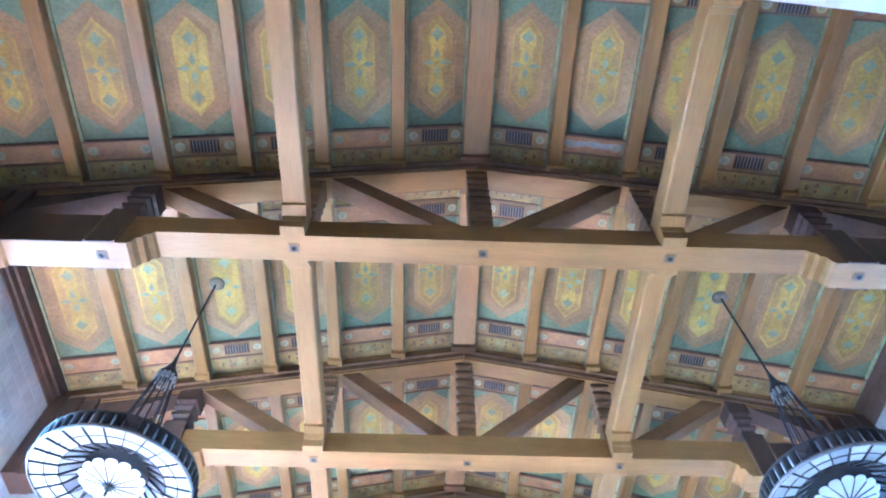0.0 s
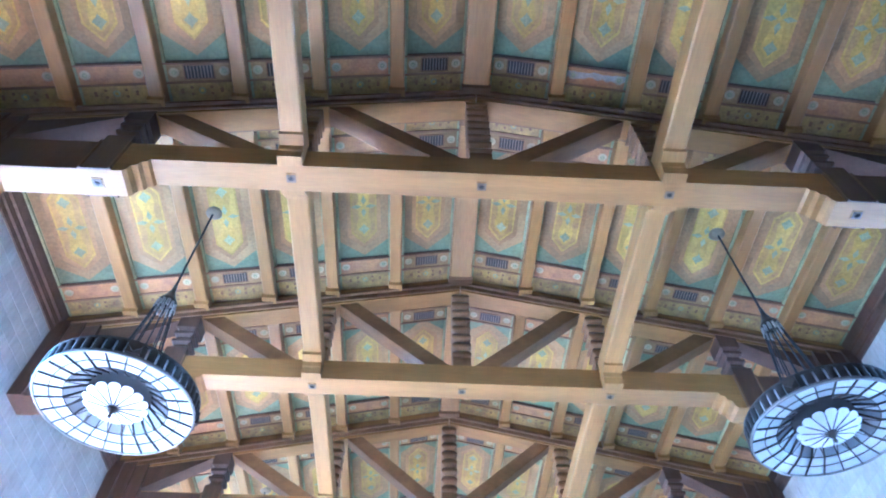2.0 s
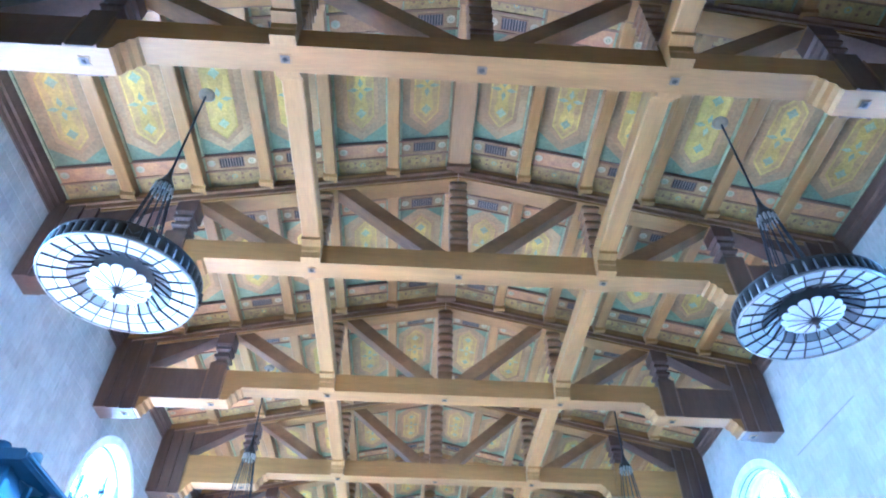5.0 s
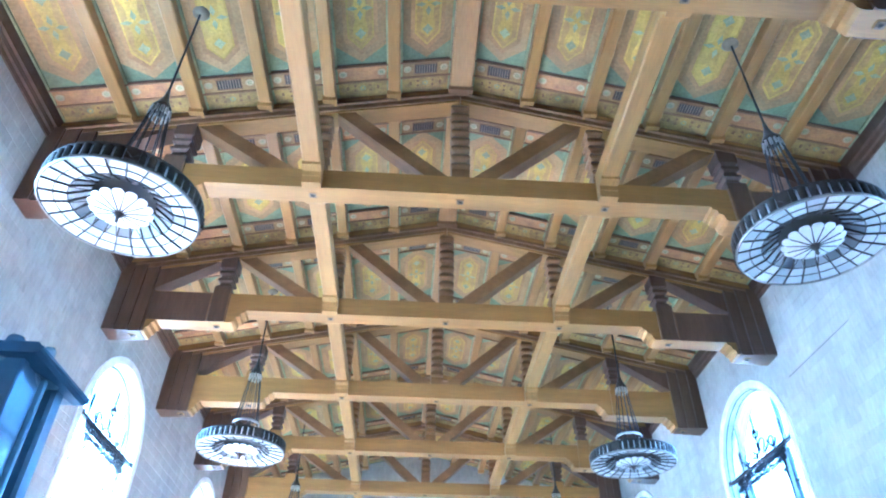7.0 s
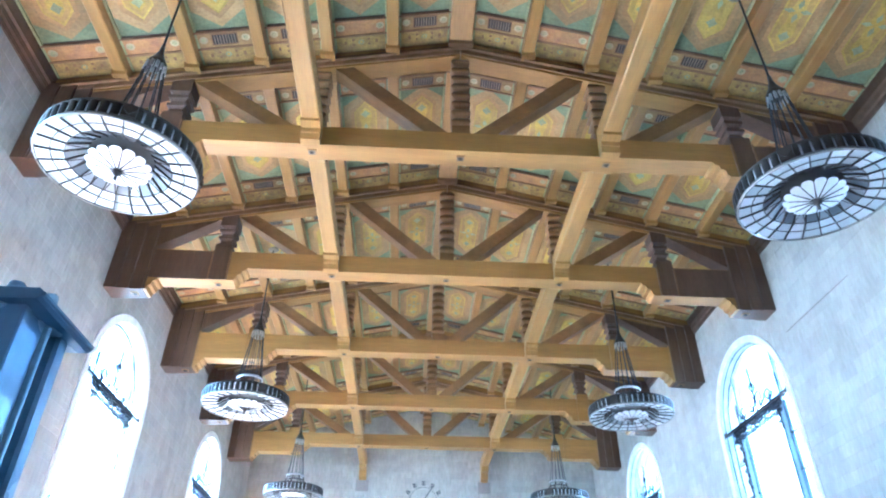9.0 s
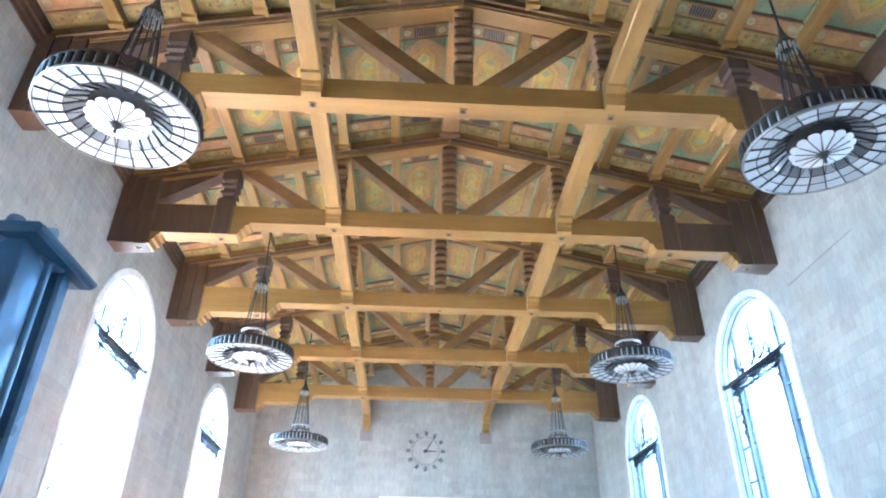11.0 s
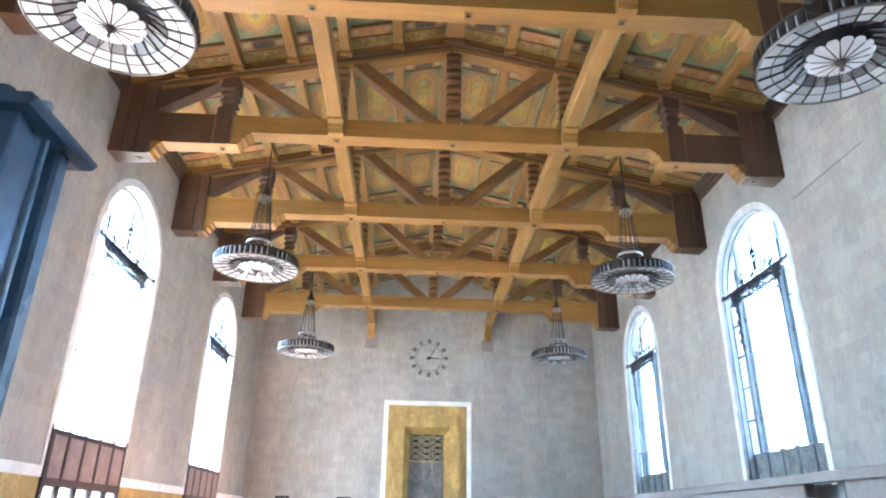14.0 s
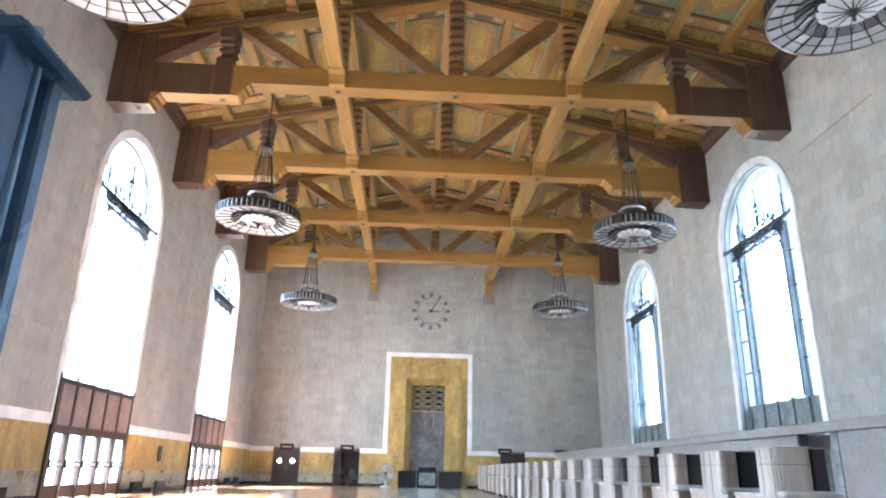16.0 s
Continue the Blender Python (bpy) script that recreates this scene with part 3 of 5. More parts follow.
def truss(shaded_ends):
    t = thing("roof_truss", pose(0, 0, 14.24), "tan painted timber roof truss with scalloped posts and diagonal braces", "truss", "roof trusses")
    Z = 14.24

    def beam(name, pts, half, mat, y0=None, y1=None):
        return part(name, prism(B(), [(x, z - Z) for x, z in pts], "y", -half if y0 is None else y0, half if y1 is None else y1), mat, t)

    right = [(7.42, 14.24), (7.46, 14.15), (7.58, 14.11), (7.62, 13.98), (7.74, 13.94), (7.78, 13.78), (7.86, 13.70), (10.56, 13.70), (10.60, 13.61), (10.70, 13.57), (10.74, 13.42), (10.84, 13.38), (10.88, 13.22), (XW - 0.005, 13.22), (XW - 0.005, 14.95)]
    beam("bottom_chord", [(-x, z) for x, z in right[::-1]] + right, 0.33, WOOD_X)
    for s in (-1, 1):
        beam("rafter", [(s * 0.02, 18.40), (s * (XW - 0.01), 18.40 - 0.22 * XW), (s * (XW - 0.01), zr(XW) + 0.3), (s * 0.02, zr(0) + 0.3)], 0.30, WOOD_X)
        for d in (-1, 1):
            for y0, y1, lo, hi in ((0.30, 0.36, -0.30, -0.13), (0.30, 0.45, -0.13, -0.03), (0.30, 0.41, -0.03, 0.0)):
                bm = prism(B(), [(s * 0.02, zr(0) + lo - Z), (s * 11.9, zr(11.9) + lo - Z), (s * 11.9, zr(11.9) + hi - Z), (s * 0.02, zr(0) + hi - Z)], "y", d * y0, d * y1)
                part("cornice", bm, MOULD, t)
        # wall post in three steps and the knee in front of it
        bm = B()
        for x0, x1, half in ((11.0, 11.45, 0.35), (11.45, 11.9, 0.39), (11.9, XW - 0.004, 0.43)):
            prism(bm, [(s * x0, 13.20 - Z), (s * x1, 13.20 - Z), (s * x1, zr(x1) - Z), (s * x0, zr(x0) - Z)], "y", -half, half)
        part("wall_post", bm, WOOD_DARK, t, "moulded wall post, its brown darkened for shade")
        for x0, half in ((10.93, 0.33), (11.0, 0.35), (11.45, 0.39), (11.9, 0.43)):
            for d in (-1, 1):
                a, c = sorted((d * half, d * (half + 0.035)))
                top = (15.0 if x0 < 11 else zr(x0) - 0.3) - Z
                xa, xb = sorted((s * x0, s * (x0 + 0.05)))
                # paler first moulding on far trusses: their lit edge put into colour
                part("moulding", box(B(), xa, xb, a, c, 13.23 - Z, top), WOOD_X if x0 < 11 and not shaded_ends else WOOD_DARK, t)
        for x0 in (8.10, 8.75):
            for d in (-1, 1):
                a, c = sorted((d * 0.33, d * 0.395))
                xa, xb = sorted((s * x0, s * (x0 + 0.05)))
                # darker on near trusses, part of their painted end shade
                part("moulding", box(B(), xa, xb, a, c, 13.71 - Z, 14.94 - Z), MOULD if shaded_ends else WOOD_X, t)
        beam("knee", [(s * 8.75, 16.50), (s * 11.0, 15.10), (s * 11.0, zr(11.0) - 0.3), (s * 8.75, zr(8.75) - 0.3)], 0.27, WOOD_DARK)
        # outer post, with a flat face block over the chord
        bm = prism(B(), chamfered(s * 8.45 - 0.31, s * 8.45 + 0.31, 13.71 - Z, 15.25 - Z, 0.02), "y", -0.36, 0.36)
        # near trusses get a darker block, shade put into its colour
        part("face_block", bm, WOOD_DARK if shaded_ends else WOOD_X, t, "face block darkened for shade" if shaded_ends else "")
        rings = [(0.31, 0.33, 15.25), (0.19, 0.23, 15.42), (0.19, 0.23, 15.50), (0.28, 0.31, 15.56), (0.28, 0.31, 15.66), (0.20, 0.24, 15.72), (0.20, 0.24, 15.80), (0.29, 0.32, 15.88), (0.29, 0.32, 16.0), (0.21, 0.25, 16.06), (0.31, 0.33, 16.16), (0.31, 0.33, zr(8.45) - 0.2)]
        part("outer_post", stack(B(), s * 8.45, 0, [(a, b, z - Z) for a, b, z in rings]), WOOD_DARK, t, "darker shaped post")

    def scalloped(name, x, top):
        rings, z = [(0.27, 0.29, 14.95 - Z), (0.27, 0.29, 15.30 - Z)], 15.30
        n = round((top - z) / 0.36)
        step = (top - z) / n
        for k in range(n):
            b = z + k * step - Z
            rings += [(0.15, 0.165, b + 0.005), (0.15, 0.165, b + 0.10 * step), (0.26, 0.285, b + 0.22 * step), (0.29, 0.315, b + 0.34 * step), (0.29, 0.315, b + 0.46 * step), (0.25, 0.275, b + 0.70 * step), (0.19, 0.205, b + 0.98 * step)]
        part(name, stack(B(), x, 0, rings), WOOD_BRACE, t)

    scalloped("king_post", 0.0, 18.34)
    scalloped("queen_post", -4.33, 17.46)
    scalloped("queen_post", 4.33, 17.46)

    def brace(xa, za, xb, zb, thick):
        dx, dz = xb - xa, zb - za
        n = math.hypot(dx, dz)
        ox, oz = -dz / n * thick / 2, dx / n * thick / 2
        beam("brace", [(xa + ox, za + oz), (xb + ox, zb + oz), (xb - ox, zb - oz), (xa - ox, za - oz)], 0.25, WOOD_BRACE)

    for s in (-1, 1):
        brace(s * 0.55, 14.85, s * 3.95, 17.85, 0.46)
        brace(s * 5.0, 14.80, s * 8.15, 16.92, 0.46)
    # thin dark boards that paint shade over the near chord ends
    if shaded_ends:
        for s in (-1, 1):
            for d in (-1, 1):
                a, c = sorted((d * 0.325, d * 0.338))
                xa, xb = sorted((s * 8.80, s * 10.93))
                part("face_board", box(B(), xa, xb, a, c, 13.715 - Z, 14.93 - Z), WOOD_DARK, t, "thin dark board painting the chord end's shade")
    for x, z in ((0, 14.24), (-4.33, 14.24), (4.33, 14.24), (-8.45, 13.70), (8.45, 13.70), (-11.35, 13.20), (11.35, 13.20)):
        boss(t, x, z - Z)
    return t


# only the near trusses carry the painted end shade
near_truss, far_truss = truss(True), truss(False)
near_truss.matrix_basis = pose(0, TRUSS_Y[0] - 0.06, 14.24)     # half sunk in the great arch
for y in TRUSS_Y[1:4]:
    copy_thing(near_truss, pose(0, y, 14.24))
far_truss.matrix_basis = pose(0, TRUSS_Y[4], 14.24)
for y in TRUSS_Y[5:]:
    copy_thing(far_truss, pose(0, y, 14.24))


# ---- great plaster arch that carries the first tie beams ----
def great_arch(y0, y1, radius, centre):
    bm = B()
    n = 40
    line = [(radius * math.cos(math.pi * k / n), centre + radius * math.sin(math.pi * k / n)) for k in range(n + 1)]
    for (xa, za), (xb, zb) in zip(line, line[1:]):
        prism(bm, [(xa, za), (xb, zb), (xb, zp(xb) + 0.03), (xa, zp(xa) + 0.03)], "y", y0, y1)
    for s in (-1, 1):
        a, b = sorted((s * radius, s * (XW - 0.002)))
        prism(bm, [(a, 0.0), (b, 0.0), (b, zp(b) + 0.03), (a, zp(a) + 0.03)], "y", y0, y1)
    ob = part("great_arch", bm, [JOINT, WHITE])
    for face in ob.data.polygons:
        face.material_index = 1 if face.normal.z < -0.1 else 0
    return ob


tagged(great_arch(1.30, 1.90, 11.1, 3.35), "broad plaster arch with a white soffit across the hall's entrance end", "arch", kind="structure")


# ---- longitudinal tie beams between the trusses ----
def tie_beam(x, y0, y1, wall_end=False):
    a, b = y0 + (0.12 if y0 == TRUSS_Y[0] else 0.33), y1 - (0.0 if wall_end else 0.33)
    t = thing("tie_beam", pose(x, a, 14.60), "tan painted longitudinal tie beam with stepped ends", "beam", "tie beams")
    n = b - a
    part("body", prism(B(), chamfered(-0.26, 0.26, 0.06, 0.66, 0.035), "y", 0.0, n), WOOD_Y, t)
    bm = B()
    if wall_end:
        prism(bm, [(n - 1.0, 0.08), (n - 0.9, -0.22), (n - 0.55, -0.28), (n - 0.45, -0.7), (n - 0.02, -0.85), (n - 0.02, 0.08)], "x", -0.255, 0.255)
    else:
        prism(bm, [(n - 0.62, 0.08), (n - 0.60, -0.02), (n - 0.34, -0.05), (n - 0.31, -0.17), (n - 0.28, -0.20), (n - 0.25, -0.40), (n - 0.005, -0.42), (n - 0.005, 0.08)], "x", -0.275, 0.275)
    part("end_block", bm, WOOD_Y, t)
    bm = B()
    prism(bm, [(0.005, -0.34), (0.14, -0.32), (0.17, -0.16), (0.30, -0.14), (0.33, -0.02), (0.46, 0.0), (0.48, 0.08), (0.005, 0.08)], "x", -0.275, 0.275)
    part("end_block", bm, WOOD_Y, t)
    return t


for i, (y0, y1) in enumerate(BAYS):
    for s in (-1, 1):
        if y0 > Y_BACK:
            tie_beam(s * 4.33, y0, y1, y1 >= Y_END)
for s in (-1, 1):
    tagged(part("stone_pad", box(B(), s * 4.33 - 0.45, s * 4.33 + 0.45, Y_END - 0.05, Y_END + 0.012, 13.0, 13.8), PARTITION), "pale stone pad under the tie beam end on the wall", "pad", kind="structure")


# ---- tile facing of the walls ----
def tile_field(name, wall, side, y0, y1, z0, z1, inside, near, axis):
    """Running-bond tiles on a wall plane, along u and up z; near(u, z) picks those that are parts."""
    w, h, gap, depth = 0.82, 0.41, 0.0035, 0.012
    cells = []
    rows = int((z1 - z0) / h) + 1
    for r in range(rows):
        zb, zt = z0 + r * h, min(z0 + (r + 1) * h, z1)
        if zt - zb < 0.05:
            continue
        u = y0 - (w / 2 if r % 2 else 0)
        while u < y1:
            a, b = max(u, y0), min(u + w, y1)
            u += w
            if b - a < 0.04:
                continue
            state = inside(a, b, zb, zt)
            if state == "out":
                continue
            if state == "cut":
                nu, nz = 4, 2
                for i in range(nu):
                    for j in range(nz):
                        c = (a + (b - a) * i / nu, a + (b - a) * (i + 1) / nu, zb + (zt - zb) * j / nz, zb + (zt - zb) * (j + 1) / nz)
                        if inside(*c, True):
                            cells.append((c, False, False))
                continue
            cells.append(((a, b, zb, zt), b - a > w - 0.001 and zt - zb > h - 0.001 and near((a + b) / 2, (zb + zt) / 2), True))
    verts, faces = [], []

    def add(a, b, zb, zt, whole):
        g = gap / 2 if whole else 0.0
        a, b, zb, zt = a + g, b - g, zb + g, zt - g
        base = len(verts)
        for d, e in ((0.006, 0.0), (depth, 0.003)):
            for u, z in ((a + e, zb + e), (b - e, zb + e), (b - e, zt - e), (a + e, zt - e)):
                if axis == "x":
                    verts.append((side * (XW + 0.012 - d), u, z))
                else:
                    verts.append((u, Y_END + 0.012 - d, z))
        for f in ((4, 5, 6, 7), (0, 1, 5, 4), (1, 2, 6, 5), (2, 3, 7, 6), (3, 0, 4, 7)):
            faces.append(tuple(base + i for i in f))

    picked = [c for c, n, whole in cells if n][:300]
    chosen = set(picked)
    for c, n, whole in cells:
        if c not in chosen:
            add(*c, whole)
    me = bpy.data.meshes.new(name)
    me.from_pydata(verts, [], faces)
    me.materials.append(TILE_MANY)
    ob = new(name, me)
    ob.parent = wall
    tagged(ob, "weathered grey-tan acoustic wall tiles", kind="stuff")
    verts, faces = [], []
    add(-w / 2, w / 2, -h / 2, h / 2, True)
    me = bpy.data.meshes.new("wall_tile")
    me.from_pydata([(x if axis == "x" else x, y if axis == "x" else y, z) for x, y, z in verts], [], faces)
    me.materials.append(TILE)
    for a, b, zb, zt in picked:
        o = new("wall_tile", me)
        o.parent = wall
        u, z = (a + b) / 2, (zb + zt) / 2
        o.location = (0, u, z) if axis == "x" else (u, 0, z)


RING = 3.06


def inside_side(a, b, zb, zt, cell=False):
    if cell:
        for yc in WINDOW_Y:
            du, dz = (a + b) / 2 - yc, (zb + zt) / 2 - SPRING
            if abs(du) < RING - 0.12 and (dz < 0 or math.hypot(du, dz) < RING - 0.12):
                return False
        return True
    state = "in"
    for yc in WINDOW_Y:
        corners = [(u - yc, z - SPRING) for u in (a, b) for z in (zb, zt)]
        hit = [abs(du) < RING - 0.02 and (dz <= 0 or math.hypot(du, dz) < RING - 0.02) for du, dz in corners]
        if all(hit):
            return "out"
        if any(hit):
            state = "cut"
    return state


tile_field("wall_tile_field", wall_west, -1, Y_BACK, Y_END, 2.54, 16.2, inside_side, lambda u, z: (14.5 < u < 21.5 or 28.2 < u < 35.4) and 2.9 < z < 10.6, "x")
tile_field("wall_tile_field", wall_east, 1, Y_BACK, Y_END, 2.0, 16.2, inside_side, lambda u, z: 13.5 < u < 21.5 and 2.9 < z < 15.2, "x")


def inside_end(a, b, zb, zt, cell=False):
    lo, hi, top = -3.1, 3.1, 9.1
    if cell:
        return not (lo + 0.1 < (a + b) / 2 < hi - 0.1 and (zb + zt) / 2 < top - 0.1)
    if a > lo and b < hi and zt < top:
        return "out"
    if b > lo and a < hi and zb < top:
        return "cut"
    return "in"


tile_field("wall_tile_field", wall_north, 1, -XW, XW, 2.5, 18.9, inside_end, lambda u, z: -9.5 < u < 9.5 and 9.6 < z < 14.5, "y")


# a thin, slightly proud dark strip along one tile course of the east wall
tagged(part("trim", prism(B(), [(XW + 0.002, 12.17), (XW - 0.018, 12.175), (XW - 0.020, 12.195), (XW + 0.002, 12.21)], "y", 17.0, 20.9), JOINT_DARK), "thin dark line along one course of wall tiles", "joint", kind="structure")


# ---- wainscot: travertine slabs, glazed dado, white band ----
def wainscot(name, spans, plane, side, z_top, band):
    """spans: stretches along the wall; plane maps (u, depth, z) to the world."""
    root = thing(name, pose(0, 0, 0), "honey travertine wainscot with a patterned tile dado and white top band", "wainscot", kind="structure")

    def slab(name, u0, u1, z0, z1, d0, d1, mat, label="", bevel=0.0):
        bm = B()
        v = [plane(u, d, z) for u in (u0, u1) for d in (d0, d1) for z in (z0, z1)]
        vs = [bm.verts.new(p) for p in v]
        for f in ((0, 1, 3, 2), (4, 6, 7, 5), (0, 4, 5, 1), (2, 3, 7, 6), (0, 2, 6, 4), (1, 5, 7, 3)):
            bm.faces.new([vs[i] for i in f])
        return part(name, bm, mat, root, label)

    tiles, motifs = B(), B()
    west_band = side < 0
    for u0, u1 in spans:
        n = max(1, round((u1 - u0) / 1.15))
        for k in range(n):
            slab("travertine_slab", u0 + (u1 - u0) * k / n + 0.003, u0 + (u1 - u0) * (k + 1) / n - 0.003, 0.88, z_top - band, -0.01, 0.02, TRAVERTINE)
        slab("base", u0, u1, 0.0, 0.16, -0.01, 0.05, BASE_STONE, "black stone base")
        slab("band", u0 + (RING - HALF if west_band and u0 > Y_BACK else 0), u1 - (RING - HALF if west_band and u1 < Y_END else 0), z_top - band, z_top, -0.01, 0.06, WHITE, "white plaster band")
        slab("cap", u0, u1, 0.85, 0.88, -0.01, 0.045, TRAVERTINE)
        n = max(1, round((u1 - u0) / 0.345))
        w = (u1 - u0) / n
        for k in range(n):
            for r in range(2):
                a, b = u0 + w * k + 0.004, u0 + w * (k + 1) - 0.004
                z0, z1 = 0.16 + 0.345 * r + 0.003, 0.16 + 0.345 * (r + 1) - 0.003
                vs = [tiles.verts.new(plane(u, d, z)) for u, z in ((a, z0), (b, z0), (b, z1), (a, z1)) for d in (-0.01, 0.022)]
                for f in ((1, 3, 5, 7), (0, 1, 3, 2), (2, 3, 5, 4), (4, 5, 7, 6), (6, 7, 1, 0)):
                    tiles.faces.new([vs[i] for i in f])
                c, zc = (a + b) / 2, (z0 + z1) / 2
                ring = [motifs.verts.new(plane(c + 0.13 * math.cos(t) * (1 if i % 2 else 0.5), 0.025, zc + 0.13 * math.sin(t) * (1 if i % 2 else 0.5))) for i, t in enumerate([math.pi * j / 4 for j in range(8)])]
                motifs.faces.new(ring)
    tagged(part("dado_tile", tiles, DADO, root, "grey-green glazed dado tiles"), kind="stuff")
    tagged(part("dado_motif", motifs, DADO_MOTIF, root, "ochre star pattern on the dado tiles"), kind="stuff")
    return root


gaps = [Y_BACK] + [e for yc in WINDOW_Y for e in (yc - HALF, yc + HALF)] + [Y_END]
wainscot("wainscot_west", list(zip(gaps[::2], gaps[1::2])), lambda u, d, z: (-XW + d, u, z), -1, 2.55, 0.33)
wainscot("wainscot_north", [(-XW, -10.62), (-8.78, -6.45), (-4.67, -2.82), (2.82, 5.13), (6.87, XW)], lambda u, d, z: (u, Y_END - d, z), 1, 2.47, 0.33)


# ---- arched windows ----
def ring_band(bm, yc, r0, r1, x0, x1, z_low, n=28):
    """A flat arched band: two legs and a half ring, r0 to r1, x0 to x1."""
    for s in (-1, 1):
        ya, yb = sorted((yc + s * r0, yc + s * r1))
        box(bm, min(x0, x1), max(x0, x1), ya, yb, z_low, SPRING)
    inner, outer = arch(yc, r0, n), arch(yc, r1, n)
    for k in range(n):
        prism(bm, [inner[k], inner[k + 1], outer[k + 1], outer[k]], "x", x0, x1)
    return bm


def scroll(bm, x, y, z, r, turn, flip=1, thick=0.055):
    """An iron volute: a shrinking spiral in the window plane."""
    last = None
    for k in range(19):
        a = turn + flip * k * 0.42
        rr = r * (1 - k / 24)
        p = (x, y + rr * math.cos(a), z + rr * math.sin(a))
        if last:
            rod(bm, last, p, thick, 5)
        last = p


def ornament(bm, x, yc):
    """Scrolled ironwork on the springing bar: crest above, a lacy leaf frieze below, leafy drops at its ends."""
    z = BAR + 0.05
    for d, r, h in ((-0.62, 0.40, 0.46), (0.10, 0.42, 0.48), (-0.26, 0.26, 1.02), (-1.30, 0.30, 0.34), (0.85, 0.30, 0.34)):
        scroll(bm, x, yc + d, z + h, r, math.pi if d <= 0 else 0.0, 1 if d <= 0 else -1, 0.036)
        scroll(bm, x, yc + d * 1.05, z + h * 0.5, r * 0.45, 0.0 if d <= 0 else math.pi, -1 if d <= 0 else 1, 0.036)
    for d, h in ((-2.1, 0.85), (1.35, 0.85), (-0.26, 1.75)):
        rod(bm, (x, yc + d, z), (x, yc + d, z + h), 0.035, 5)
        for k in range(4):
            zz = z + h * (0.45 + 0.14 * k)
            rod(bm, (x, yc + d - 0.08, zz), (x, yc + d + 0.08, zz), 0.04, 5)
    rng = random.Random(9)
    n = 21
    for k in range(n):
        d = -1.95 + 3.9 * k / (n - 1)
        scroll(bm, x, yc + d, z - 0.26 - 0.03 * (k % 2), 0.16, rng.random() * 6, 1 if k % 2 else -1, 0.044)
        scroll(bm, x, yc + d + 0.09, z - 0.50 - 0.06 * rng.random(), 0.11, rng.random() * 6, 1, 0.030)
        rod(bm, (x, yc + d - 0.1, z - 0.13), (x, yc + d + 0.1, z - 0.13), 0.045, 5)
        if rng.random() < 0.7:
            rod(bm, (x, yc + d, z - 0.46), (x, yc + d + 0.1 * (rng.random() - 0.5), z - 0.68 - 0.2 * rng.random()), 0.03, 4)
    for s in (-1, 1):
        for k in range(9 if s > 0 else 3):
            scroll(bm, x, yc + s * 1.66 + (k % 2) * 0.16 - 0.08, z - 0.68 - 0.22 * k, 0.10, k, s, 0.024)
        rod(bm, (x, yc + s * 1.66, z - 0.2), (x, yc + s * 1.66, z - (2.6 if s > 0 else 1.2)), 0.018, 5)


